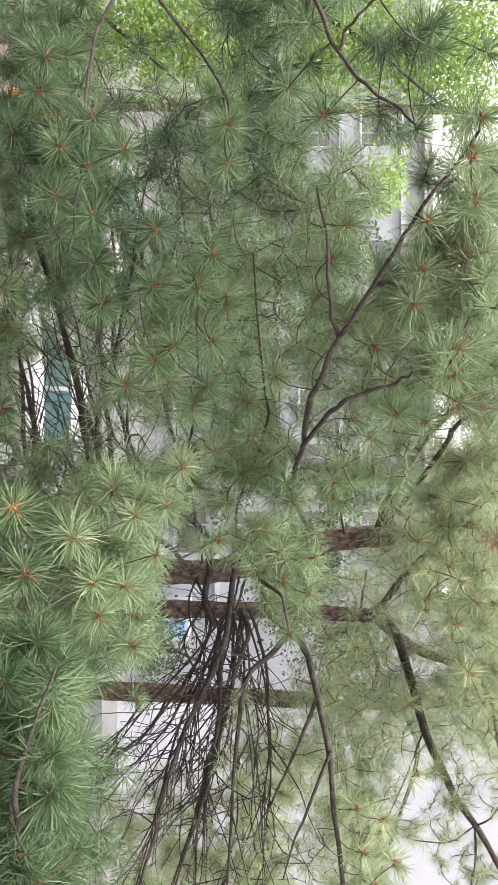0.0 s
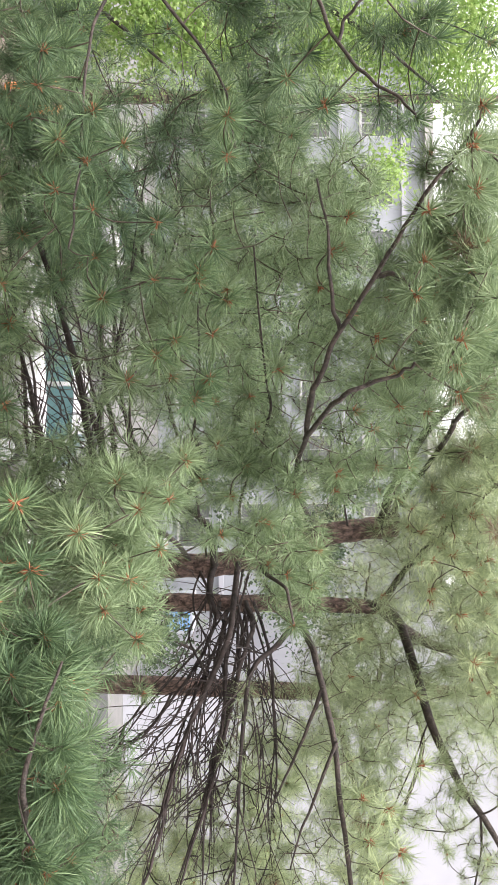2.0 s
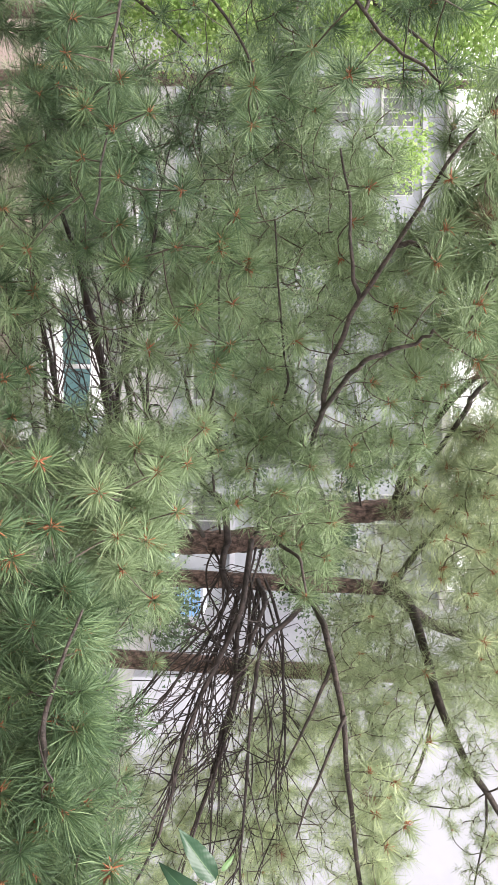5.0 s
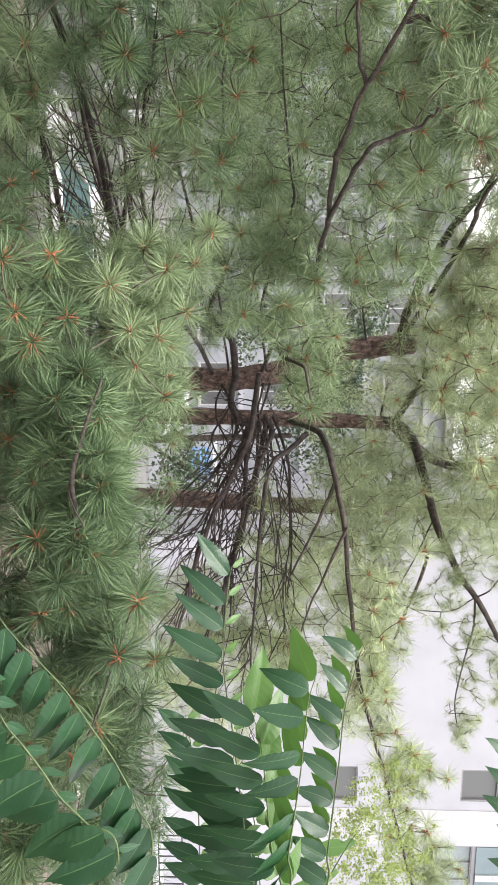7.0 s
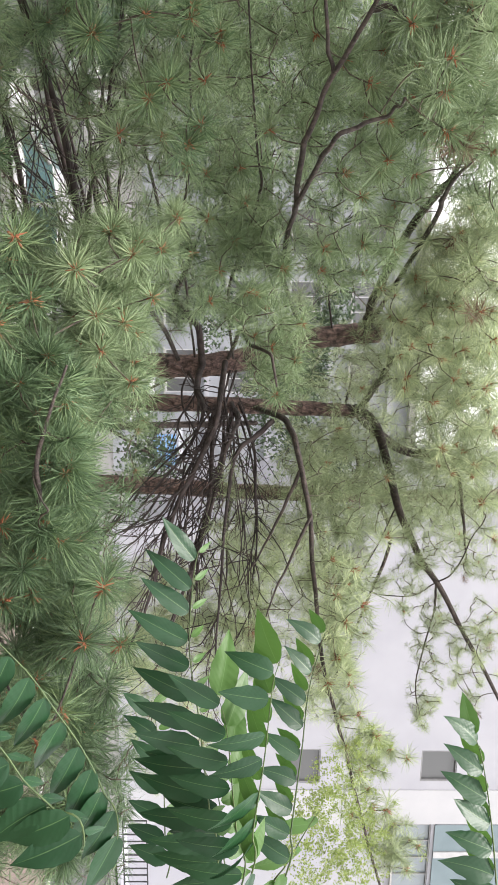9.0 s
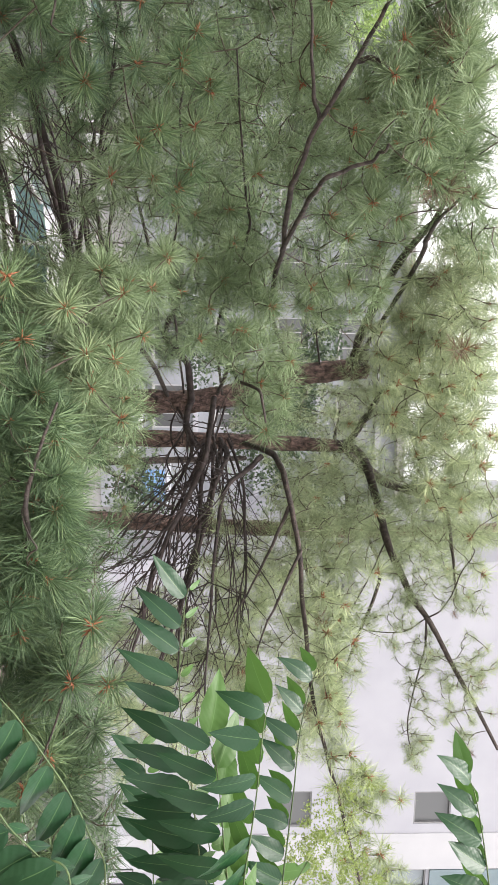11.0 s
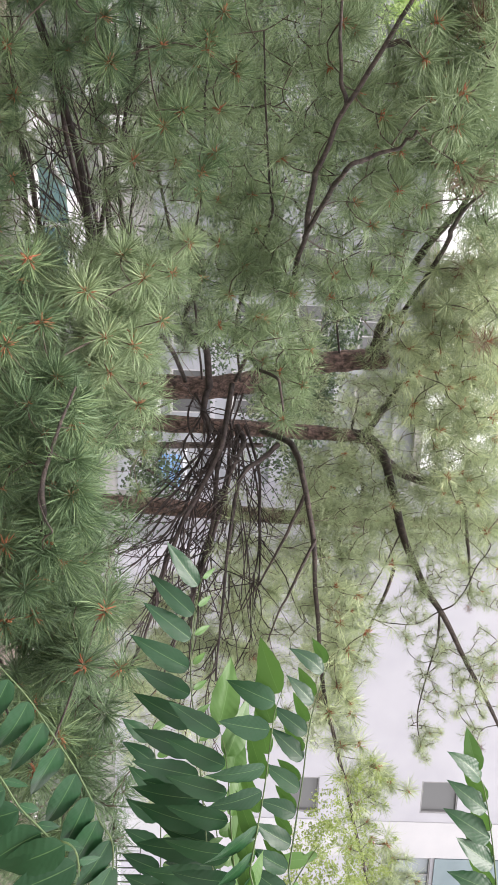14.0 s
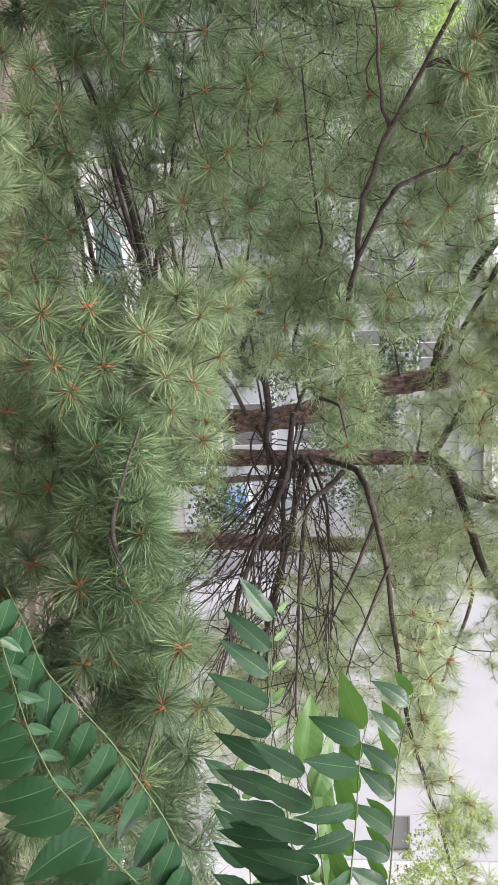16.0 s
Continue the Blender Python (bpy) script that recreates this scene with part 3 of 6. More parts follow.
PADS['B'].append((-1.15, 3.60, -0.18, 0.33, 0.40, 0.30, 37))
PADS['B'].append((-1.06, 3.50, 0.35, 0.43, 0.50, 0.35, 61))
PADS['B'].append((-1.41, 3.50, 0.46, 0.32, 0.40, 0.27, 12))
PADS['B'].append((-0.42, 3.10, 0.62, 0.31, 0.50, 0.28, 58))
PADS['B'].append((0.11, 3.60, 0.54, 0.27, 0.40, 0.39, 58))
PADS['B'].append((-0.40, 2.60, 0.82, 0.40, 0.40, 0.22, 51))
PADS['B'].append((-0.96, 2.60, 0.88, 0.26, 0.40, 0.22, 27))
PADS['B'].append((-0.73, 2.90, 0.87, 0.22, 0.40, 0.27, 37))
PADS['B'].append((-0.69, 2.90, 1.20, 0.93, 0.50, 0.13, 17))
PADS['B'].append((-0.52, 3.80, 0.12, 0.51, 0.40, 0.35, 58))
PADS['B'].append((0.05, 3.80, -0.03, 0.28, 0.40, 0.38, 51))
PADS['B'].append((0.21, 3.30, -0.52, 0.20, 0.40, 0.30, 51))
PADS['B'].append((0.42, 2.90, -0.65, 0.27, 0.35, 0.22, 58))
PADS['B'].append((0.76, 3.10, -0.60, 0.26, 0.40, 0.26, 61))
PADS['B'].append((0.50, 3.40, 0.05, 0.17, 0.30, 0.34, 44))
PADS['B'].append((0.80, 3.60, 0.21, 0.22, 0.25, 0.22, 37))
PADS['B'].append((0.20, 3.60, -1.14, 0.36, 0.40, 0.27, 27))
PADS['B'].append((-0.24, 3.50, -1.58, 0.94, 0.50, 0.29, 61))
PADS['B'].append((0.78, 3.40, -1.08, 0.25, 0.50, 0.37, 51))
PADS['B'].append((1.03, 3.30, -0.85, 0.18, 0.40, 0.28, 31))
PADS['A'].append((0.42, 4.40, 1.24, 0.48, 0.40, 0.37, 32))
PADS['A'].append((1.06, 4.60, 1.34, 0.42, 0.40, 0.38, 32))
PADS['A'].append((1.65, 5.00, 0.83, 0.42, 0.30, 0.33, 28))
PADS['A'].append((1.81, 5.00, 1.33, 0.33, 0.40, 0.33, 22))
PADS['A'].append((1.75, 4.60, 1.60, 0.31, 0.40, 0.31, 22))
PADS['A'].append((2.02, 4.30, 0.71, 0.43, 0.30, 0.21, 28))
PADS['A'].append((2.50, 4.20, 0.70, 0.35, 0.30, 0.24, 30))
PADS['A'].append((3.59, 4.00, 0.94, 0.20, 0.20, 0.20, 18, 0.85))
PADS['A'].append((4.26, 3.90, 1.12, 0.26, 0.20, 0.18, 20, 0.85))
PADS['A'].append((2.92, 4.00, 0.71, 0.37, 0.30, 0.17, 12))
PADS['A'].append((2.28, 4.30, 1.28, 0.29, 0.20, 0.18, 40, 0.50))
PADS['A'].append((2.74, 4.30, 1.43, 0.29, 0.20, 0.21, 42, 0.50))
PADS['A'].append((3.27, 4.20, 1.38, 0.31, 0.15, 0.17, 32, 0.48))
PADS['A'].append((2.04, 4.20, 1.60, 0.38, 0.30, 0.21, 30, 0.70))
PADS['A'].append((2.84, 4.10, 1.72, 0.41, 0.30, 0.20, 45, 0.50))
PADS['A'].append((2.09, 4.60, -0.08, 0.27, 0.30, 0.15, 10))
PADS['A'].append((2.61, 4.50, -0.15, 0.34, 0.30, 0.34, 20))
PADS['A'].append((2.62, 4.40, -0.74, 0.33, 0.30, 0.33, 18))
PADS['A'].append((1.82, 4.60, 0.46, 0.46, 0.30, 0.19, 18))
PADS['A'].append((0.85, 5.20, 1.12, 0.39, 0.40, 0.39, 30))
PADS['A'].append((1.29, 5.60, 0.83, 0.33, 0.30, 0.42, 20))
PADS['C'].append((1.89, 6.20, 1.03, 0.93, 0.50, 0.46, 102))
PADS['C'].append((3.18, 6.20, 0.72, 0.83, 0.50, 0.46, 102))
PADS['C'].append((3.01, 6.40, 0.15, 0.75, 0.50, 0.32, 51))
PADS['C'].append((3.59, 6.20, -0.06, 0.57, 0.50, 0.57, 78))
PADS['C'].append((3.38, 6.20, -0.88, 0.46, 0.50, 0.57, 68))
PADS['C'].append((1.42, 6.40, 1.49, 0.85, 0.50, 0.59, 102))
PADS['C'].append((1.19, 6.60, 0.65, 0.77, 0.50, 0.66, 68))
PADS['C'].append((4.00, 6.20, -0.47, 0.46, 0.50, 0.83, 85))
PADS['C'].append((4.17, 6.00, 0.59, 0.60, 0.50, 0.80, 102))
PADS['C'].append((3.82, 5.80, 0.79, 0.77, 0.40, 0.29, 85))
PADS['C'].append((0.58, 6.00, 2.09, 0.80, 0.50, 0.70, 85))
PADS['C'].append((3.02, 6.00, 0.67, 0.70, 0.40, 0.30, 51))
PADS['C'].append((4.72, 6.20, -0.73, 0.62, 0.50, 1.03, 85))
PADS['F'].append((-2.49, 5.60, -0.28, 0.70, 0.60, 0.65, 102))
PADS['F'].append((-1.85, 5.80, -0.87, 0.63, 0.60, 0.63, 72))
PADS['F'].append((-1.57, 6.20, -0.06, 1.13, 0.60, 0.41, 102))
PADS['F'].append((-1.04, 5.60, -1.36, 0.61, 0.50, 0.61, 49))
PADS['F'].append((-0.43, 6.20, -0.06, 0.72, 0.50, 0.36, 72))
PADS['F'].append((-1.83, 6.20, 0.41, 0.77, 0.60, 0.46, 44))
PADS['F'].append((-0.67, 6.00, -0.70, 0.75, 0.50, 0.45, 58))
PADS['F'].append((-2.49, 5.60, -1.59, 1.02, 0.60, 0.75, 87))
PADS['F'].append((0.54, 5.60, -2.05, 0.75, 0.50, 0.65, 58))
PADS['F'].append((1.33, 6.00, -1.10, 0.60, 0.50, 0.60, 49))
PADS['F'].append((2.01, 5.80, -1.89, 0.68, 0.50, 0.68, 58))
PADS['F'].append((-0.71, 6.40, 0.85, 1.06, 0.50, 0.53, 67))
PADS['F'].append((-3.89, 6.20, -0.99, 0.83, 0.50, 0.83, 17))
PADS['F'].append((0.34, 6.20, -0.47, 0.52, 0.40, 0.52, 44))
PADS['F'].append((-2.43, 4.60, -0.54, 0.61, 0.40, 0.61, 49))
PADS['F'].append((-1.85, 4.60, 0.30, 0.61, 0.40, 0.54, 58))
PADS['F'].append((-1.11, 4.40, -0.88, 0.51, 0.40, 0.51, 49))
PADS['F'].append((-0.65, 4.80, 0.16, 0.64, 0.40, 0.48, 58))
PADS['F'].append((-0.02, 4.90, -0.45, 0.37, 0.30, 0.49, 35))
PADS['F'].append((-1.16, 4.60, 0.76, 0.69, 0.40, 0.46, 52))
PADS['B'].append((0.81, 3.80, -1.08, 0.38, 0.40, 0.38, 41))
PADS['B'].append((0.40, 3.30, -1.16, 0.30, 0.40, 0.23, 31))
PADS['B'].append((-0.19, 3.50, 0.75, 0.29, 0.40, 0.29, 34))
PADS['B'].append((-0.40, 3.30, 0.33, 0.30, 0.40, 0.23, 37))
PADS['B'].append((0.13, 3.50, 0.11, 0.19, 0.30, 0.24, 31))
PADS['B'].append((0.10, 3.40, -0.88, 0.17, 0.30, 0.31, 24))
PADS['A'].append((2.05, 5.30, 0.79, 0.31, 0.30, 0.26, 20))
PADS['A'].append((2.05, 5.30, 1.27, 0.31, 0.30, 0.31, 22))
PADS['A'].append((2.02, 5.20, 1.64, 0.30, 0.30, 0.30, 22))
PADS['A'].append((1.76, 5.20, 0.51, 0.22, 0.20, 0.17, 10))
PADS['E'].append((0.96, 2.90, -0.70, 0.14, 0.25, 0.19, 12))
PADS['E'].append((1.07, 2.60, -0.87, 0.30, 0.30, 0.24, 18))
PADS['E'].append((2.75, 2.60, -0.96, 0.35, 0.30, 0.24, 23))
PADS['E'].append((1.26, 2.80, -0.79, 0.14, 0.20, 0.14, 12))
PADS['B'].append((-0.52, 3.00, -1.19, 0.25, 0.35, 0.18, 27))
PADS['B'].append((-0.11, 3.00, -1.22, 0.25, 0.35, 0.18, 27))
PADS['B'].append((0.28, 3.00, -1.18, 0.25, 0.35, 0.18, 27))
PADS['B'].append((0.69, 3.00, -1.31, 0.25, 0.35, 0.18, 27))
PADS['B'].append((1.12, 3.00, -1.32, 0.25, 0.35, 0.18, 27))
PADS['E'].append((0.82, 2.50, -0.92, 0.23, 0.30, 0.19, 23))
PADS['E'].append((1.17, 2.40, -0.89, 0.20, 0.30, 0.18, 21))
PADS['B'].append((0.43, 3.20, -1.07, 0.17, 0.30, 0.17, 17))
PADS['A'].append((0.27, 3.90, 1.11, 0.32, 0.35, 0.29, 25))
PADS['A'].append((0.88, 4.60, 1.11, 0.38, 0.35, 0.34, 28))
PADS['A'].append((0.83, 4.20, 1.38, 0.35, 0.35, 0.31, 28))
PADS['A'].append((1.40, 4.40, 1.61, 0.37, 0.35, 0.33, 25))
PADS['A'].append((1.83, 5.20, 0.83, 0.43, 0.35, 0.39, 20))
PADS['A'].append((2.47, 5.20, 0.86, 0.43, 0.35, 0.39, 25))
PADS['A'].append((2.90, 4.80, 0.91, 0.40, 0.35, 0.36, 20))
PADS['A'].append((0.26, 4.60, 0.52, 0.38, 0.35, 0.34, 15))
PADS['A'].append((0.05, 4.60, 0.20, 0.38, 0.35, 0.34, 15))
PADS['A'].append((0.28, 3.60, 1.34, 0.30, 0.35, 0.27, 20))
PADS['A'].append((2.30, 5.60, 1.12, 0.47, 0.35, 0.42, 25))
PADS['A'].append((1.73, 5.40, 1.34, 0.45, 0.35, 0.40, 18))
PADS['C'].append((2.86, 5.60, 0.16, 0.42, 0.35, 0.33, 34))
PADS['C'].append((3.43, 5.40, 0.01, 0.40, 0.35, 0.31, 34))
PADS['C'].append((3.37, 5.50, -0.46, 0.41, 0.35, 0.32, 24))
PADS['C'].append((3.65, 5.20, -0.83, 0.39, 0.35, 0.30, 24))
PADS['C'].append((2.49, 5.80, 0.31, 0.43, 0.35, 0.34, 24))
PADS['B'].append((-0.34, 2.60, -1.20, 0.24, 0.30, 0.14, 20))
PADS['B'].append((0.06, 2.60, -1.23, 0.24, 0.30, 0.14, 20))
PADS['B'].append((0.50, 2.60, -1.27, 0.24, 0.30, 0.14, 20))
PADS['E'].append((0.90, 2.30, -1.17, 0.23, 0.30, 0.13, 14))
PADS['E'].append((1.35, 2.30, -1.21, 0.23, 0.30, 0.13, 14))
PADS['E'].append((1.83, 2.30, -1.26, 0.23, 0.30, 0.13, 14))
PADS['E'].append((2.36, 2.30, -1.31, 0.23, 0.30, 0.13, 14))
PADS['C'].append((2.87, 5.60, -0.00, 0.70, 0.50, 0.51, 41))
PADS['C'].append((3.20, 5.60, -0.66, 0.42, 0.50, 0.51, 27))
PADS['C'].append((2.49, 5.80, 0.38, 0.53, 0.40, 0.39, 34))
PADS['A'].append((1.71, 4.40, -0.08, 0.15, 0.15, 0.11, 5))
PADS['A'].append((2.06, 4.30, -0.13, 0.14, 0.12, 0.09, 6))
PADS['B'].append((-0.23, 3.50, 1.17, 0.21, 0.30, 0.16, 17))
PADS['B'].append((-0.16, 3.60, 0.94, 0.18, 0.30, 0.21, 17))
PADS['A'].append((0.01, 3.60, 1.32, 0.18, 0.30, 0.18, 12))
PADS['E'].append((2.49, 2.10, -0.69, 0.16, 0.25, 0.16, 16))
PADS['E'].append((3.13, 2.70, -0.61, 0.18, 0.20, 0.13, 12))
PADS['E'].append((2.15, 2.20, -0.88, 0.16, 0.25, 0.15, 14))
PADS['E'].append((2.50, 2.00, -0.99, 0.20, 0.30, 0.15, 18))
PADS['E'].append((2.76, 2.00, -1.19, 0.20, 0.30, 0.15, 16))
PADS['B'].append((-0.38, 3.00, 1.09, 0.18, 0.30, 0.14, 17))
PADS['B'].append((-0.12, 3.30, 1.25, 0.20, 0.30, 0.13, 17))
PADS['E'].append((1.53, 2.90, -0.61, 0.29, 0.30, 0.12, 16))
PADS['C'].append((3.34, 5.60, -1.05, 0.56, 0.40, 0.28, 31))
PADS['E'].append((1.81, 2.80, -0.63, 0.19, 0.30, 0.14, 12))
PADS['A'].append((-0.17, 5.20, 1.70, 0.26, 0.30, 0.30, 20))
PADS['A'].append((0.89, 4.80, 1.82, 0.36, 0.30, 0.16, 22))
PADS['A'].append((1.53, 5.00, 1.91, 0.29, 0.30, 0.21, 15))
PADS['G'].append((-4.48, 8.50, -2.69, 1.06, 0.70, 1.06, 16))
PADS['G'].append((-2.15, 8.50, -2.69, 1.13, 0.70, 1.06, 12))
PADS['G'].append((-4.70, 8.50, -0.78, 1.13, 0.70, 1.06, 18))
PADS['G'].append((-2.57, 8.50, -0.78, 1.06, 0.70, 0.99, 18))
PADS['G'].append((-0.59, 8.50, -1.00, 0.92, 0.70, 0.92, 14))
PADS['G'].append((-3.78, 8.50, 0.84, 1.13, 0.70, 1.06, 18))
PADS['G'].append((-1.58, 8.50, 0.91, 1.13, 0.70, 0.99, 18))
PADS['G'].append((0.25, 8.50, 0.70, 0.78, 0.70, 0.92, 14))
PADS['G'].append((-3.42, 8.50, 2.54, 1.41, 0.70, 0.99, 10))
PADS['G'].append((-0.59, 8.50, 2.26, 1.41, 0.70, 0.99, 14))
PADS['G'].append((1.24, 8.50, -1.49, 0.85, 0.70, 0.99, 12))
PADS['G'].append((1.67, 8.50, 0.21, 0.71, 0.70, 1.06, 14))
PADS['G'].append((2.45, 8.50, -0.78, 0.64, 0.70, 0.85, 10))
PADS['G'].append((2.45, 8.50, 0.84, 0.78, 0.70, 0.78, 12))
PADS['G'].append((2.23, 8.50, -2.69, 1.06, 0.70, 0.99, 12))
PADS['G'].append((1.53, 8.50, 2.26, 1.06, 0.70, 0.99, 14))
PADS['E'].append((0.91, 2.00, -0.65, 0.20, 0.25, 0.15, 30))
PADS['E'].append((1.19, 2.00, -0.67, 0.17, 0.30, 0.18, 32))
PADS['E'].append((0.76, 2.20, -0.70, 0.15, 0.25, 0.15, 23))
PADS['E'].append((1.53, 2.00, -0.66, 0.18, 0.25, 0.15, 25))
PADS['E'].append((2.02, 2.20, -0.65, 0.16, 0.25, 0.15, 28))
PADS['E'].append((2.38, 2.40, -0.54, 0.14, 0.20, 0.12, 18))
PADS['E'].append((1.66, 2.00, -0.97, 0.43, 0.30, 0.17, 46))
PADS['E'].append((2.88, 2.40, -0.76, 0.18, 0.20, 0.22, 16))
PADS['E'].append((1.27, 2.30, -0.73, 0.15, 0.25, 0.15, 21))
PADS['C'].append((2.17, 5.90, 0.81, 0.25, 0.30, 0.29, 20))
PADS['A'].append((1.95, 5.30, 0.72, 0.18, 0.20, 0.22, 8))
PADS['C'].append((2.25, 5.90, 1.23, 0.25, 0.30, 0.29, 20))
PADS['A'].append((2.02, 5.30, 1.11, 0.18, 0.20, 0.22, 8))
PADS['C'].append((2.32, 5.90, 1.67, 0.25, 0.30, 0.29, 20))
PADS['A'].append((2.08, 5.30, 1.50, 0.18, 0.20, 0.22, 8))
PADS['C'].append((2.32, 5.90, 2.10, 0.25, 0.30, 0.29, 20))
PADS['A'].append((2.08, 5.30, 1.89, 0.18, 0.20, 0.22, 8))
PADS['C'].append((2.37, 5.90, 2.43, 0.25, 0.30, 0.29, 20))
PADS['A'].append((2.12, 5.30, 2.18, 0.18, 0.20, 0.22, 8))
PADS['C'].append((2.55, 5.90, 1.47, 0.25, 0.30, 0.29, 20))
PADS['A'].append((2.29, 5.30, 1.32, 0.18, 0.20, 0.22, 8))
PADS['C'].append((2.60, 5.90, 2.01, 0.25, 0.30, 0.29, 20))
PADS['A'].append((2.33, 5.30, 1.81, 0.18, 0.20, 0.22, 8))
PADS['E'].append((1.76, 3.00, -1.11, 0.15, 0.30, 0.15, 10))
PADS['E'].append((1.95, 3.00, -0.86, 0.15, 0.30, 0.15, 10))
PADS['E'].append((2.33, 3.00, -1.06, 0.15, 0.30, 0.15, 10))
PADS['E'].append((2.40, 3.00, -0.77, 0.15, 0.30, 0.15, 10))
PADS['E'].append((2.73, 3.00, -1.14, 0.15, 0.30, 0.15, 10))
PADS['E'].append((2.91, 3.00, -0.88, 0.15, 0.30, 0.15, 10))
PADS['E'].append((3.16, 3.00, -1.20, 0.15, 0.30, 0.15, 10))
PADS['E'].append((3.45, 3.00, -0.99, 0.15, 0.30, 0.15, 10))
PADS['E'].append((3.23, 3.00, -0.70, 0.15, 0.30, 0.15, 10))
PADS['E'].append((2.40, 3.00, -1.41, 0.15, 0.30, 0.15, 10))
PADS['E'].append((3.09, 3.00, -1.47, 0.15, 0.30, 0.15, 10))
PADS['F'].append((-1.40, 5.60, -2.04, 1.02, 0.40, 0.28, 52))
PADS['B'].append((-0.95, 3.80, -1.39, 0.63, 0.30, 0.19, 37))
PADS['E'].append((3.60, 3.00, -1.25, 0.15, 0.30, 0.17, 14))
PADS['E'].append((3.38, 3.00, -1.40, 0.20, 0.30, 0.15, 12))
PADS['E'].append((1.50, 3.20, -1.55, 0.24, 0.30, 0.19, 18))
PADS['E'].append((0.98, 3.40, -1.62, 0.25, 0.30, 0.20, 14))
PADS['F'].append((-2.11, 5.40, -2.23, 0.54, 0.30, 0.27, 20))
PADS['F'].append((-0.83, 5.40, -1.40, 0.31, 0.30, 0.45, 23))
PADS['C'].append((1.52, 5.80, 2.08, 0.43, 0.40, 0.29, 31))
PADS['C'].append((0.62, 5.80, 2.04, 0.29, 0.30, 0.19, 15))
PADS['A'].append((-0.05, 4.80, 1.62, 0.25, 0.35, 0.25, 17))
PADS['A'].append((0.43, 4.80, 1.72, 0.25, 0.35, 0.25, 17))
PADS['A'].append((0.64, 4.80, 1.50, 0.25, 0.35, 0.25, 17))
PADS['A'].append((0.89, 4.80, 1.73, 0.25, 0.35, 0.25, 17))
PADS['A'].append((1.02, 4.80, 1.49, 0.25, 0.35, 0.25, 17))
PADS['A'].append((1.31, 4.80, 1.77, 0.25, 0.35, 0.25, 17))
PADS['A'].append((1.67, 4.80, 1.58, 0.25, 0.35, 0.25, 17))
PADS['A'].append((1.75, 4.80, 1.84, 0.25, 0.35, 0.25, 17))
PADS['A'].append((2.42, 4.30, 0.84, 0.18, 0.25, 0.18, 13, 0.72))
PADS['A'].append((2.76, 4.30, 0.79, 0.18, 0.25, 0.18, 13, 0.72))
PADS['A'].append((3.07, 4.30, 0.70, 0.18, 0.25, 0.18, 13, 0.72))
PADS['A'].append((2.08, 4.30, 0.86, 0.18, 0.25, 0.18, 13, 0.72))
PADS['A'].append((2.38, 4.30, 0.52, 0.18, 0.25, 0.18, 13, 0.72))
PADS['A'].append((2.55, 4.30, 0.28, 0.18, 0.25, 0.18, 13, 0.72))
PADS['A'].append((2.73, 4.30, 0.08, 0.18, 0.25, 0.18, 13, 0.72))
PADS['A'].append((2.51, 4.30, -0.08, 0.18, 0.25, 0.18, 13, 0.72))
PADS['A'].append((2.04, 4.30, 0.66, 0.18, 0.25, 0.18, 13, 0.72))
PADS['A'].append((1.75, 4.30, 0.81, 0.18, 0.25, 0.18, 13, 0.72))
PADS['A'].append((1.64, 4.30, 0.49, 0.18, 0.25, 0.18, 13, 0.72))
PADS['F'].append((-1.90, 6.20, -1.90, 0.50, 0.50, 0.50, 18))
PADS['F'].append((-2.05, 6.20, -1.35, 0.50, 0.50, 0.50, 18))
PADS['F'].append((-1.31, 6.20, -1.62, 0.50, 0.50, 0.50, 18))
PADS['F'].append((-1.51, 6.20, -1.07, 0.50, 0.50, 0.50, 18))
PADS['F'].append((-0.78, 6.20, -1.94, 0.50, 0.50, 0.50, 18))
PADS['F'].append((-1.97, 6.20, -0.72, 0.50, 0.50, 0.50, 18))
PADS['F'].append((-1.42, 6.20, -0.57, 0.50, 0.50, 0.50, 18))
PADS['F'].append((-1.80, 6.20, -0.23, 0.50, 0.50, 0.50, 18))
PADS['F'].append((-0.96, 6.20, -0.11, 0.50, 0.50, 0.50, 18))
PADS['F'].append((-0.28, 6.20, -0.00, 0.50, 0.50, 0.50, 18))
PADS['F'].append((-0.81, 6.20, -0.47, 0.50, 0.50, 0.50, 18))
PADS['F'].append((-3.78, 6.60, -2.15, 0.53, 0.50, 0.53, 16))
PADS['F'].append((-3.02, 6.60, -2.10, 0.53, 0.50, 0.53, 16))
PADS['F'].append((-3.28, 6.60, -1.60, 0.53, 0.50, 0.53, 16))
PADS['F'].append((-1.98, 6.60, -2.18, 0.53, 0.50, 0.53, 16))
PADS['F'].append((-2.99, 6.60, -0.67, 0.53, 0.50, 0.53, 16))
PADS['F'].append((-2.43, 6.60, -0.08, 0.53, 0.50, 0.53, 16))
PADS['F'].append((-1.61, 6.60, 0.02, 0.53, 0.50, 0.53, 16))
PADS['F'].append((-0.73, 6.60, -0.10, 0.53, 0.50, 0.53, 16))
PADS['F'].append((-2.96, 6.60, 0.37, 0.53, 0.50, 0.53, 16))
PADS['F'].append((-1.96, 6.60, -1.13, 0.53, 0.50, 0.53, 16))
PADS['A'].append((3.03, 4.20, -0.75, 0.18, 0.25, 0.18, 13, 0.72))
PADS['A'].append((2.77, 4.20, -0.51, 0.18, 0.25, 0.18, 13, 0.72))
PADS['A'].append((3.16, 4.20, -0.35, 0.18, 0.25, 0.18, 13, 0.72))
PADS['A'].append((2.85, 4.20, -0.15, 0.18, 0.25, 0.18, 13, 0.72))
PADS['A'].append((3.47, 4.20, -0.68, 0.18, 0.25, 0.18, 13, 0.72))
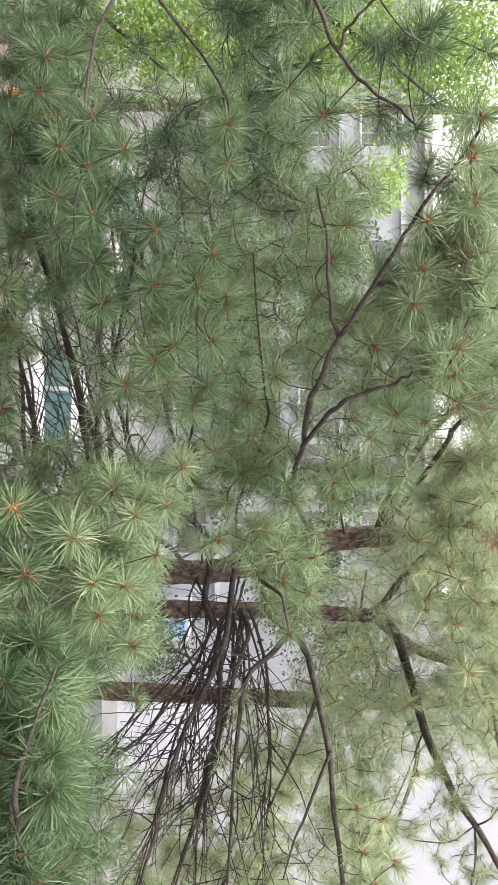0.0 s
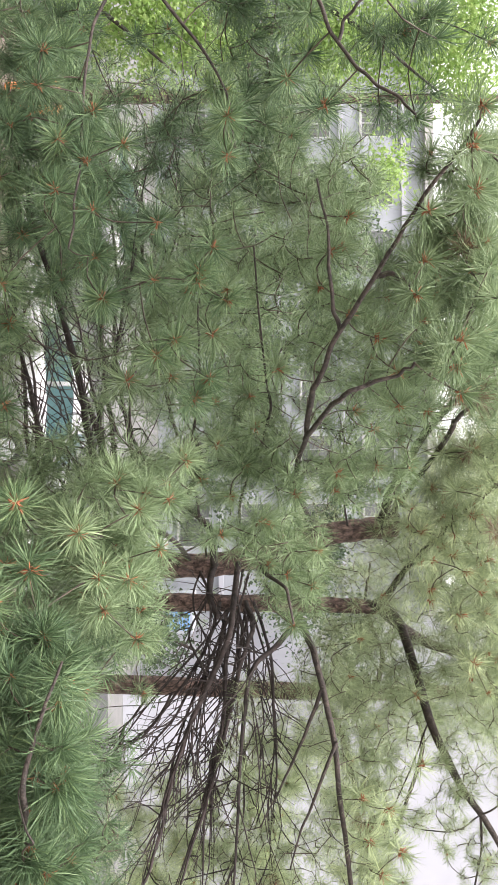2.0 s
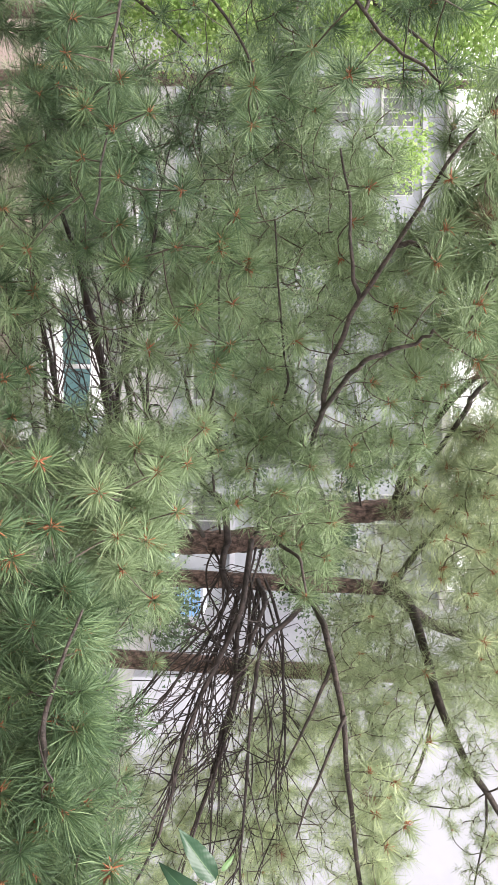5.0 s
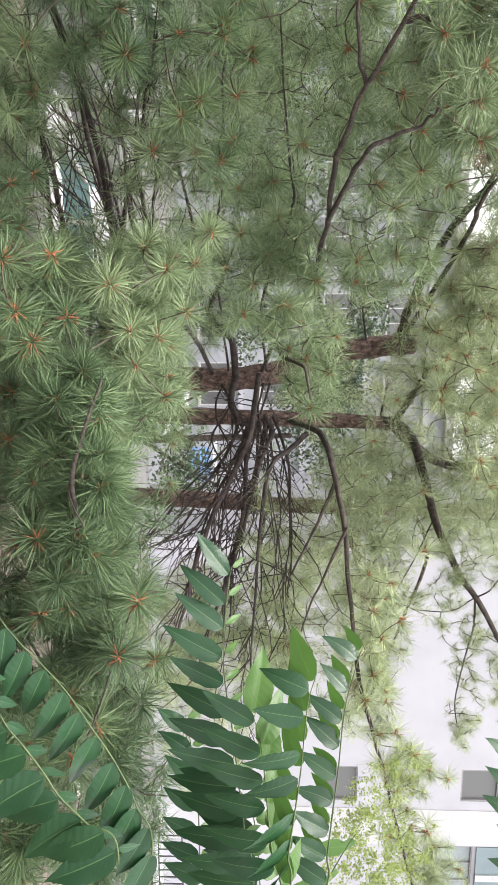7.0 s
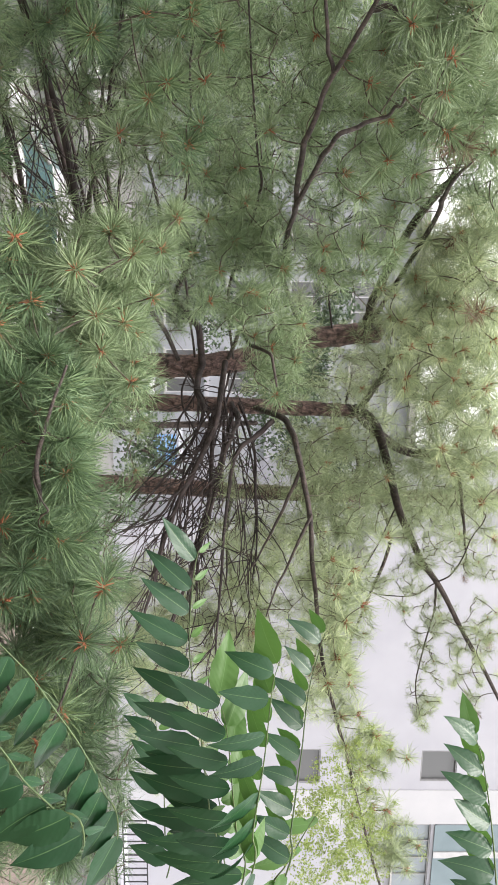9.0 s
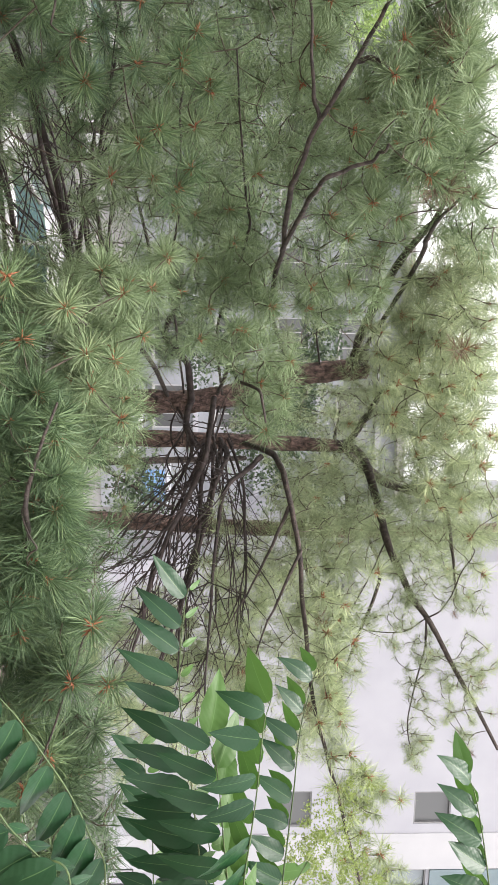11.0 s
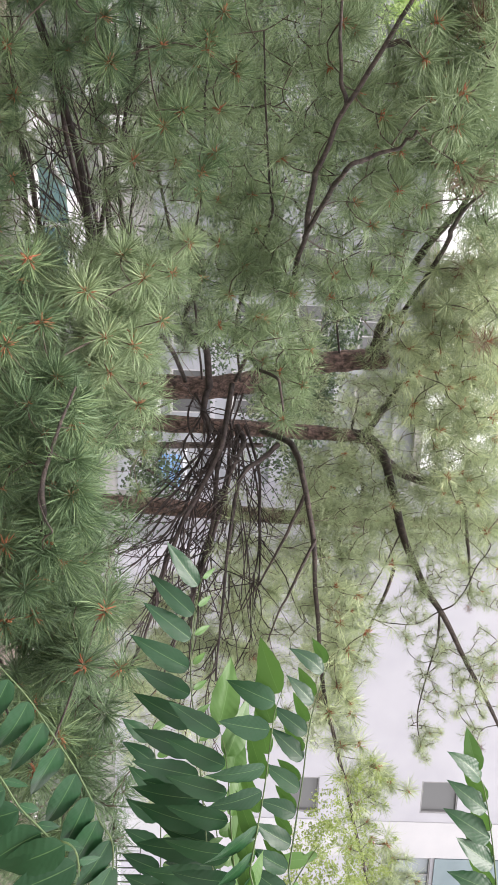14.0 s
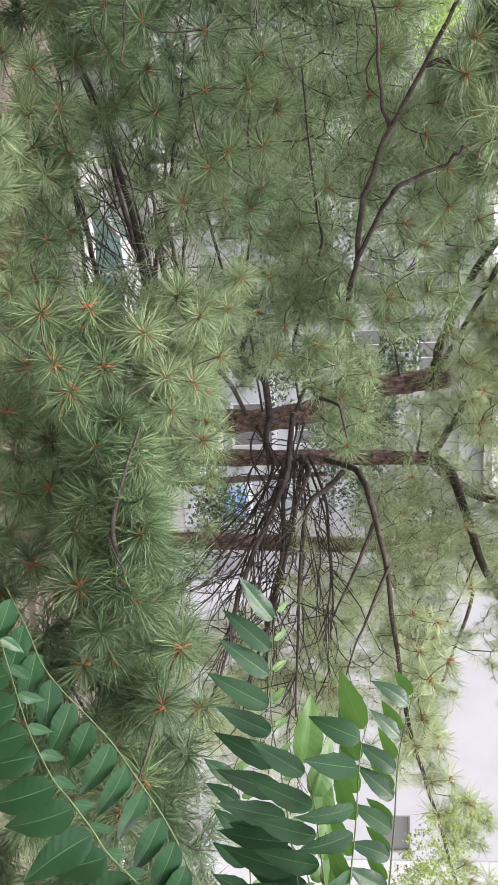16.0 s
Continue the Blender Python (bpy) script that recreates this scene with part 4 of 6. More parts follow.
PADS['A'].append((2.98, 4.20, 0.09, 0.18, 0.25, 0.18, 13, 0.72))
PADS['A'].append((3.56, 4.20, -0.23, 0.18, 0.25, 0.18, 13, 0.72))
PADS['A'].append((3.84, 4.20, -0.51, 0.18, 0.25, 0.18, 13, 0.72))
PADS['A'].append((2.76, 4.20, 0.20, 0.18, 0.25, 0.18, 13, 0.72))
BRANCHES['B'].append(('dead_branch', 0.020, 0.008, ((0.94, 5.20, -1.58), (0.41, 4.96, -1.55), (0.02, 4.72, -1.56), (-0.47, 4.48, -1.50), (-0.88, 4.24, -1.48), (-1.21, 4.00, -1.42))))
BRANCHES['B'].append(('dead_branch', 0.024, 0.010, ((0.36, 5.20, -1.10), (-0.13, 5.00, -1.16), (-0.53, 4.80, -1.26), (-1.03, 4.60, -1.31), (-1.36, 4.40, -1.38), (-1.65, 4.20, -1.39))))
BRANCHES['B'].append(('dead_branch', 0.018, 0.008, ((-0.04, 5.40, -1.09), (-0.32, 5.20, -1.11), (-0.69, 5.00, -1.09), (-1.09, 4.80, -1.09), (-1.51, 4.60, -1.09))))
BRANCHES['B'].append(('dead_branch', 0.020, 0.008, ((0.35, 5.60, -0.94), (-0.26, 5.40, -1.02), (-0.73, 5.20, -1.04), (-1.11, 5.00, -0.97), (-1.59, 4.80, -0.98))))
BRANCHES['B'].append(('dead_branch', 0.014, 0.006, ((-0.01, 5.40, -0.59), (-0.37, 5.20, -0.66), (-0.81, 5.00, -0.74), (-1.28, 4.80, -0.75), (-1.65, 4.60, -0.72))))
BRANCHES['B'].append(('dead_branch', 0.035, 0.022, ((0.95, 5.30, -1.64), (0.63, 5.23, -1.61), (0.37, 5.17, -1.66), (0.11, 5.10, -1.61))))
BRANCHES['B'].append(('dead_branch', 0.028, 0.016, ((0.98, 5.10, -0.29), (0.68, 4.97, -0.32), (0.47, 4.85, -0.47), (0.19, 4.72, -0.35), (0.01, 4.60, -0.37))))
BRANCHES['B'].append(('dead_branch', 0.010, 0.004, ((0.33, 5.20, 0.29), (-0.04, 5.00, 0.24), (-0.41, 4.80, 0.15), (-0.63, 4.60, 0.10))))
BRANCHES['B'].append(('dead_branch', 0.008, 0.003, ((0.67, 5.00, 0.70), (0.33, 4.80, 0.64), (0.03, 4.60, 0.66), (-0.14, 4.40, 0.74))))
# next seven G pads: unseen crown added above the rear pines to cast shade
PADS['G'].append((-3.60, 8.40, 3.20, 1.10, 0.80, 0.55, 70))
PADS['G'].append((-2.00, 8.80, 3.60, 1.10, 0.80, 0.55, 70))
PADS['G'].append((-0.40, 8.60, 3.40, 1.10, 0.80, 0.55, 70))
PADS['G'].append((1.20, 8.80, 3.60, 1.10, 0.80, 0.55, 60))
PADS['G'].append((-4.80, 8.20, 3.80, 1.10, 0.80, 0.55, 60))
PADS['G'].append((-1.20, 7.60, 4.00, 1.10, 0.80, 0.55, 50))
PADS['G'].append((-3.00, 7.40, 4.20, 1.10, 0.80, 0.55, 50))
PADS['A'].append((0.31, 5.00, 1.50, 0.25, 0.30, 0.25, 16))
PADS['A'].append((0.22, 5.00, 1.79, 0.25, 0.30, 0.25, 16))
PADS['A'].append((0.57, 5.00, 1.52, 0.25, 0.30, 0.25, 16))
PADS['A'].append((0.65, 5.00, 1.83, 0.25, 0.30, 0.25, 16))
PADS['A'].append((0.87, 5.00, 1.49, 0.25, 0.30, 0.25, 16))
PADS['A'].append((1.13, 5.00, 1.82, 0.25, 0.30, 0.25, 16))
PADS['A'].append((1.36, 5.00, 1.48, 0.25, 0.30, 0.25, 16))
PADS['A'].append((1.53, 5.00, 1.81, 0.25, 0.30, 0.25, 16))
PADS['A'].append((1.58, 5.00, 1.54, 0.25, 0.30, 0.25, 16))
PADS['A'].append((2.53, 4.20, 1.20, 0.10, 0.15, 0.10, 13, 0.50))
PADS['A'].append((2.66, 4.20, 1.43, 0.10, 0.15, 0.10, 13, 0.50))
PADS['A'].append((2.96, 4.20, 1.35, 0.10, 0.15, 0.10, 13, 0.50))
PADS['A'].append((3.06, 4.20, 1.52, 0.10, 0.15, 0.10, 13, 0.50))
PADS['A'].append((3.40, 4.20, 1.38, 0.10, 0.15, 0.10, 13, 0.50))
PADS['A'].append((2.91, 4.20, 1.60, 0.10, 0.15, 0.10, 13, 0.50))
PADS['A'].append((3.31, 4.20, 1.72, 0.10, 0.15, 0.10, 13, 0.50))
PADS['A'].append((2.78, 4.20, 1.73, 0.10, 0.15, 0.10, 13, 0.50))
PADS['A'].append((2.37, 4.20, 1.05, 0.10, 0.15, 0.10, 13, 0.50))
PADS['A'].append((2.23, 4.20, 1.55, 0.10, 0.15, 0.10, 13, 0.50))
PADS['A'].append((2.31, 4.20, 1.72, 0.10, 0.15, 0.10, 13, 0.50))
PADS['B'].append((-1.91, 3.70, 0.06, 0.16, 0.25, 0.16, 12))
PADS['B'].append((-1.60, 3.70, 0.20, 0.16, 0.25, 0.16, 12))
PADS['B'].append((-1.81, 3.70, 0.39, 0.16, 0.25, 0.16, 12))
PADS['B'].append((-1.38, 3.70, 0.45, 0.16, 0.25, 0.16, 12))
PADS['B'].append((-1.26, 3.70, 0.26, 0.16, 0.25, 0.16, 12))
PADS['B'].append((-1.36, 3.70, 0.08, 0.16, 0.25, 0.16, 12))
PADS['B'].append((-1.11, 3.70, 0.50, 0.16, 0.25, 0.16, 12))
PADS['B'].append((-0.93, 3.70, 0.32, 0.16, 0.25, 0.16, 12))
PADS['B'].append((-0.90, 3.70, 0.04, 0.16, 0.25, 0.16, 12))
PADS['B'].append((-1.35, 3.70, 0.60, 0.16, 0.25, 0.16, 12))
PADS['B'].append((-1.21, 2.90, 0.95, 0.12, 0.20, 0.12, 6))
PADS['B'].append((-1.02, 2.90, 0.97, 0.12, 0.20, 0.12, 6))
PADS['B'].append((-0.59, 2.90, 0.87, 0.12, 0.20, 0.12, 6))
PADS['B'].append((-0.76, 2.90, 0.97, 0.12, 0.20, 0.12, 6))
PADS['B'].append((-0.31, 2.90, 0.91, 0.12, 0.20, 0.12, 6))
PADS['F'].append((-1.20, 6.60, -1.80, 0.33, 0.40, 0.33, 7))
PADS['F'].append((-0.87, 6.60, -1.53, 0.33, 0.40, 0.33, 7))
PADS['F'].append((-0.42, 6.60, -1.32, 0.33, 0.40, 0.33, 7))
PADS['F'].append((-1.54, 6.60, -2.19, 0.33, 0.40, 0.33, 7))
PADS['F'].append((-1.19, 6.60, -1.25, 0.33, 0.40, 0.33, 7))
PADS['B'].append((0.38, 4.40, -0.60, 0.17, 0.20, 0.17, 9))
PADS['B'].append((0.57, 4.40, -0.45, 0.17, 0.20, 0.17, 9))
PADS['B'].append((0.68, 4.40, -0.64, 0.17, 0.20, 0.17, 9))
PADS['B'].append((0.27, 4.40, -0.48, 0.17, 0.20, 0.17, 9))
PADS['B'].append((0.39, 4.40, -0.23, 0.17, 0.20, 0.17, 9))
PADS['B'].append((0.45, 4.40, -1.48, 0.17, 0.20, 0.17, 9))
PADS['B'].append((0.30, 4.40, -1.33, 0.17, 0.20, 0.17, 9))
PADS['A'].append((2.03, 4.30, 1.20, 0.11, 0.15, 0.11, 9, 0.80))
PADS['A'].append((2.28, 4.30, 1.31, 0.11, 0.15, 0.11, 9, 0.80))
PADS['A'].append((1.95, 4.30, 1.33, 0.11, 0.15, 0.11, 9, 0.80))
PADS['A'].append((3.85, 4.30, 0.91, 0.11, 0.15, 0.11, 9, 0.80))
PADS['A'].append((3.80, 4.30, 1.11, 0.11, 0.15, 0.11, 9, 0.80))
PADS['A'].append((3.48, 4.30, 0.76, 0.11, 0.15, 0.11, 9, 0.80))
PADS['A'].append((4.13, 4.30, 0.92, 0.11, 0.15, 0.11, 9, 0.80))
PADS['A'].append((4.47, 4.30, 1.02, 0.11, 0.15, 0.11, 9, 0.80))
BRANCHES['A'].append(('dead_branch', 0.012, 0.004, ((1.33, 5.20, -0.15), (1.66, 4.90, -0.33), (2.02, 4.60, -0.51), (2.32, 4.30, -0.58), (2.66, 4.00, -0.68))))
BRANCHES['A'].append(('dead_branch', 0.012, 0.004, ((1.33, 5.20, -0.11), (1.75, 4.92, -0.15), (2.16, 4.65, -0.27), (2.47, 4.38, -0.37), (2.73, 4.10, -0.49))))
BRANCHES['A'].append(('dead_branch', 0.010, 0.004, ((1.33, 5.20, -0.07), (1.76, 4.95, -0.03), (2.15, 4.70, -0.09), (2.48, 4.45, -0.08), (2.79, 4.20, -0.18))))
BRANCHES['A'].append(('dead_branch', 0.009, 0.003, ((1.33, 5.20, -0.20), (1.59, 4.95, -0.44), (1.87, 4.70, -0.74), (2.10, 4.45, -0.93), (2.41, 4.20, -1.03))))
BRANCHES['A'].append(('dead_branch', 0.009, 0.003, ((1.33, 5.20, -0.02), (1.69, 4.97, 0.10), (2.09, 4.75, 0.14), (2.45, 4.53, 0.09), (2.76, 4.30, 0.10))))
BRANCHES['B'].append(('dead_branch', 0.016, 0.006, ((0.81, 5.30, -1.57), (0.43, 5.07, -1.54), (-0.08, 4.85, -1.52), (-0.54, 4.62, -1.50), (-0.81, 4.40, -1.54))))
BRANCHES['B'].append(('dead_branch', 0.014, 0.005, ((0.24, 5.40, -1.14), (-0.16, 5.20, -1.17), (-0.57, 5.00, -1.21), (-0.87, 4.80, -1.23), (-1.26, 4.60, -1.29))))
BRANCHES['B'].append(('dead_branch', 0.010, 0.004, ((-1.65, 5.60, -0.52), (-1.89, 5.37, -0.53), (-2.15, 5.13, -0.55), (-2.34, 4.90, -0.53))))
BRANCHES['B'].append(('dead_branch', 0.012, 0.004, ((-1.55, 5.60, -0.28), (-1.85, 5.37, -0.31), (-2.06, 5.13, -0.34), (-2.26, 4.90, -0.42))))
TUFTS['D'] += [(-1.48, 2.60, -0.78, 0.95), (-1.35, 2.60, -0.80, 0.95), (-1.14, 2.60, -0.73, 0.95), (-1.12, 2.60, -0.48, 0.95), (-1.06, 2.60, -0.62, 0.95), (-0.87, 2.60, -0.60, 0.95), (-1.25, 2.60, -0.59, 0.95), (-0.95, 2.60, -0.74, 0.95), (-1.22, 2.60, -0.08, 0.95), (-1.07, 2.60, -0.08, 0.95), (-0.69, 2.60, -0.59, 0.95), (-0.82, 2.60, -0.35, 0.95)]
TUFTS['D'] += [(-0.53, 2.60, -0.56, 0.95), (-0.72, 2.60, -0.14, 0.95), (-0.63, 2.60, -0.19, 0.95), (-1.36, 2.60, 0.15, 0.95), (-1.16, 2.40, 0.27, 0.95), (-0.53, 2.60, -0.57, 1.00), (-0.60, 2.60, -0.37, 1.00), (-0.59, 2.60, -0.20, 1.00), (-0.54, 2.70, -0.09, 1.00), (-0.37, 2.60, -0.29, 1.00), (-0.31, 2.60, -0.36, 1.00), (-0.22, 2.60, -0.16, 1.00)]
TUFTS['D'] += [(-0.15, 2.60, -0.21, 1.00), (-0.94, 2.92, -1.30, 1.03), (-0.80, 2.76, -1.11, 1.00), (-0.87, 2.90, -0.97, 0.99), (-0.72, 2.93, -1.20, 1.01), (-0.63, 2.76, -1.01, 1.05), (-0.48, 2.97, -1.30, 1.07), (-0.51, 2.87, -1.18, 0.96), (-0.50, 2.96, -1.05, 1.09), (-0.33, 2.95, -1.29, 1.05), (-0.41, 2.97, -1.14, 1.08), (-0.16, 2.93, -1.31, 1.07)]
TUFTS['D'] += [(-0.09, 2.73, -1.09, 0.99), (-0.14, 2.81, -1.02, 0.97), (0.08, 2.66, -1.14, 0.99), (0.06, 2.91, -1.13, 0.96), (0.26, 2.67, -1.26, 1.06), (0.22, 2.82, -1.20, 1.06), (0.29, 2.73, -0.97, 1.08)]
TUFTS['B'] += [(-0.24, 2.87, -0.52, 1.20), (-0.40, 2.69, -0.15, 1.05), (-0.15, 3.10, -0.25, 1.00), (-0.26, 3.00, -0.35, 0.95), (-0.58, 2.70, -0.09, 0.95), (-0.59, 2.80, -0.26, 0.95), (-0.80, 2.50, 0.36, 0.95), (-0.72, 2.20, 0.58, 0.95), (-0.56, 2.20, 0.57, 0.95), (-0.45, 2.20, 0.54, 0.95), (-0.26, 1.90, 0.59, 0.95), (-0.20, 2.00, 0.61, 0.95)]
TUFTS['B'] += [(-0.13, 2.20, 0.68, 0.95), (-0.70, 2.60, 0.31, 0.95), (-0.72, 2.00, 0.67, 0.95), (-0.85, 2.00, 0.66, 0.95), (-0.96, 2.00, 0.69, 0.95), (-0.06, 3.60, 0.82, 0.95), (0.18, 3.60, 0.84, 0.95), (0.30, 3.60, 0.67, 0.95), (0.29, 3.50, 0.43, 0.95), (0.30, 3.50, 0.22, 0.95), (0.33, 2.33, -0.60, 1.10), (0.22, 2.60, -0.41, 0.95)]
TUFTS['B'] += [(0.15, 2.70, -0.53, 0.95), (0.20, 2.80, -0.35, 0.95), (0.07, 2.90, -0.30, 0.90), (0.47, 2.50, -0.56, 0.90), (0.49, 2.60, -0.48, 0.90), (0.58, 2.70, -0.44, 0.90), (0.60, 2.60, -0.57, 0.90), (0.72, 2.80, -0.47, 0.90), (0.45, 3.10, -0.14, 0.90), (0.42, 3.20, 0.08, 0.90), (0.48, 3.30, 0.13, 0.90), (0.63, 3.30, 0.08, 0.90)]
TUFTS['B'] += [(0.68, 3.30, 0.17, 0.90), (0.93, 3.30, 0.19, 0.90), (0.76, 3.40, 0.30, 0.90), (0.88, 2.30, -0.63, 0.90), (0.18, 2.60, -0.52, 1.00), (0.27, 2.50, -0.42, 1.00), (0.24, 2.60, -0.32, 1.00), (0.10, 2.80, -0.27, 1.00), (0.43, 2.60, -0.36, 1.00), (0.50, 2.40, -0.55, 1.00), (0.53, 2.50, -0.46, 1.00), (0.64, 2.50, -0.55, 1.00)]
TUFTS['B'] += [(0.78, 2.60, -0.45, 1.00), (0.79, 2.20, -0.60, 1.00), (0.71, 2.20, -0.81, 1.00), (0.90, 2.40, -0.61, 1.00), (-0.11, 2.60, 0.57, 1.00), (-0.02, 3.00, 0.54, 1.00), (0.16, 3.40, 0.63, 1.00), (0.19, 3.30, 0.42, 1.00), (0.29, 3.30, 0.21, 1.00), (-0.35, 2.50, 0.47, 1.00), (-0.23, 2.50, 0.54, 1.00), (-0.46, 2.60, 0.38, 1.00)]
TUFTS['B'] += [(-0.61, 2.80, 0.29, 1.00), (-0.29, 3.00, 0.12, 1.00), (0.56, 3.30, 0.32, 1.00), (0.41, 3.20, 0.04, 1.00), (-0.83, 3.01, 0.41, 0.85), (-0.83, 3.08, 0.75, 0.95), (-0.83, 2.81, 0.96, 0.96), (-0.72, 3.15, 0.65, 1.00), (-0.57, 2.81, 0.91, 0.91), (-0.48, 3.13, 0.61, 0.95), (-0.48, 3.09, 0.86, 0.91), (-0.52, 2.88, 1.03, 1.04)]
TUFTS['B'] += [(-0.35, 3.17, 1.04, 1.00), (-0.10, 2.88, 0.44, 0.94), (-0.15, 3.12, 0.64, 0.90), (-0.09, 2.84, 0.74, 0.93), (0.81, 4.20, -0.84, 0.95), (0.71, 4.20, -0.77, 0.95), (1.11, 4.20, -0.68, 0.95), (1.32, 4.20, -0.67, 0.95), (1.60, 4.20, -0.69, 0.95), (0.85, 4.20, -0.94, 0.95), (1.25, 4.20, -0.62, 0.95), (0.97, 4.20, -0.72, 0.95)]
TUFTS['B'] += [(0.05, 3.40, -0.17, 1.00), (0.15, 3.40, -0.03, 1.00), (0.30, 3.40, -0.11, 1.00), (-0.04, 3.40, 0.02, 1.00), (-0.17, 3.40, -0.18, 1.00), (-0.20, 3.40, -0.01, 1.00), (0.22, 3.40, -0.25, 1.00)]
TUFTS['A'] += [(0.18, 4.00, 1.32, 1.05), (0.21, 4.00, 1.43, 1.05), (0.32, 4.00, 1.23, 1.05), (0.40, 4.00, 1.13, 1.05), (0.49, 4.00, 1.21, 1.05), (0.81, 4.00, 1.30, 1.05), (0.54, 4.00, 0.92, 1.05), (0.33, 4.00, 1.52, 1.05), (0.95, 4.00, 1.44, 1.05), (0.68, 4.00, 1.10, 1.05), (0.64, 4.00, 1.52, 1.05), (0.99, 4.00, 1.05, 1.05)]
TUFTS['A'] += [(0.15, 3.90, 0.91, 1.05), (0.31, 3.90, 1.04, 1.05), (0.47, 3.90, 1.26, 1.05), (0.15, 3.90, 1.39, 1.05), (0.38, 3.90, 0.84, 1.05), (0.70, 3.90, 1.16, 1.05), (0.57, 3.90, 0.97, 1.05), (0.73, 3.90, 1.36, 1.05), (0.02, 3.90, 1.10, 1.05), (-0.08, 3.90, 1.33, 1.05), (3.51, 3.90, 1.08, 0.90), (3.58, 3.90, 1.20, 0.90)]
TUFTS['A'] += [(3.38, 3.90, 0.95, 0.90), (4.30, 3.90, 1.33, 0.90), (4.11, 3.90, 1.15, 0.90), (3.83, 3.90, 0.94, 0.90), (4.50, 3.90, 1.26, 0.90), (1.05, 4.40, 0.84, 1.00), (1.33, 4.40, 0.70, 1.00), (1.58, 4.40, 0.63, 1.00), (1.91, 4.40, 0.80, 1.00), (1.25, 4.40, 1.32, 1.00), (1.48, 4.40, 1.58, 1.00), (2.34, 4.40, 0.74, 1.00)]
TUFTS['A'] += [(2.88, 4.40, 0.85, 1.00), (0.57, 3.80, 1.13, 0.95), (0.30, 3.80, 1.28, 0.95), (0.71, 3.80, 1.01, 0.95), (0.90, 3.80, 1.28, 0.95), (0.78, 3.80, 1.20, 0.95), (0.02, 3.82, 0.84, 1.24), (-0.11, 4.10, 1.43, 1.19), (-0.05, 3.86, 1.48, 1.27), (0.10, 3.97, 1.16, 1.28), (0.08, 3.89, 1.39, 1.30), (0.34, 3.94, 1.12, 1.24)]
TUFTS['A'] += [(0.34, 4.25, 1.44, 1.22), (0.25, 4.27, 1.61, 1.20), (0.58, 4.07, 1.03, 1.25), (0.48, 3.95, 1.31, 1.28), (0.54, 3.80, 1.37, 1.24), (0.80, 4.21, 1.05, 1.20), (0.67, 4.04, 1.14, 1.20), (0.77, 4.03, 1.35, 1.24), (0.66, 3.76, 1.48, 1.17), (0.91, 3.96, 1.04, 1.27), (0.87, 3.97, 1.35, 1.13), (0.96, 3.86, 1.50, 1.25)]
TUFTS['A'] += [(1.07, 3.99, 1.22, 1.19), (1.10, 4.12, 1.42, 1.18), (1.05, 3.95, 1.65, 1.12), (1.41, 4.15, 1.35, 1.24), (1.23, 3.91, 1.60, 1.13), (1.65, 4.27, 1.02, 1.17), (1.56, 4.32, 1.39, 1.14), (1.58, 4.38, 1.66, 1.25), (1.56, 3.99, 1.78, 1.29), (1.72, 3.96, 1.58, 1.22), (2.02, 4.12, 1.02, 1.25), (2.03, 4.12, 1.75, 1.12)]
TUFTS['A'] += [(0.68, 4.20, 1.34, 0.91), (0.80, 4.17, 1.52, 1.04), (0.68, 4.34, 1.84, 0.92), (0.95, 4.06, 1.36, 1.09), (1.01, 4.48, 1.77, 0.92), (1.12, 4.30, 1.46, 1.03), (1.20, 4.47, 1.76, 1.03), (1.10, 4.12, 1.77, 0.97), (1.43, 4.40, 1.52, 0.97), (1.29, 4.07, 1.68, 1.04), (1.55, 4.02, 1.39, 0.95), (1.63, 4.28, 1.62, 0.96)]
TUFTS['A'] += [(1.72, 4.39, 1.96, 1.05), (2.52, 3.85, 0.72, 1.20), (2.78, 3.85, 0.67, 1.20), (2.97, 3.85, 0.77, 1.20), (3.20, 3.85, 0.84, 1.20), (3.37, 3.85, 0.97, 1.20), (3.44, 3.85, 0.76, 1.20), (3.65, 3.85, 0.86, 1.20), (3.93, 3.85, 0.97, 1.20), (3.96, 3.85, 1.07, 1.20), (4.00, 3.85, 0.82, 1.20), (2.33, 3.85, 0.65, 1.20)]
TUFTS['A'] += [(2.14, 3.85, 0.76, 1.20), (2.08, 3.85, 0.61, 1.20), (2.97, 3.85, 0.62, 1.20), (3.21, 3.85, 0.72, 1.20), (2.39, 3.85, 0.83, 1.20)]
TUFTS['E'] += [(1.25, 1.85, -0.65, 1.00), (1.33, 1.80, -0.43, 1.00), (1.52, 1.80, -0.50, 1.00), (1.70, 2.10, -0.44, 1.00), (1.68, 1.50, -0.57, 0.95), (1.79, 1.80, -0.58, 1.00), (1.12, 1.80, -0.74, 1.00), (0.95, 1.90, -0.62, 1.00), (1.40, 1.90, -0.69, 1.00), (1.38, 1.80, -0.75, 1.00), (0.54, 2.53, -1.17, 1.09), (0.58, 2.35, -0.95, 1.00)]
TUFTS['E'] += [(0.49, 2.60, -0.95, 0.96), (0.75, 2.55, -1.10, 1.01), (0.76, 2.66, -1.00, 1.09), (1.00, 2.50, -1.18, 1.00), (0.91, 2.42, -1.00, 1.05), (0.90, 2.64, -0.97, 1.02), (1.18, 2.67, -1.17, 0.99), (1.16, 2.61, -1.07, 1.07), (1.29, 2.24, -1.21, 1.06), (1.28, 2.15, -0.95, 1.10), (1.27, 2.13, -0.78, 1.15), (1.45, 2.08, -1.09, 1.09)]
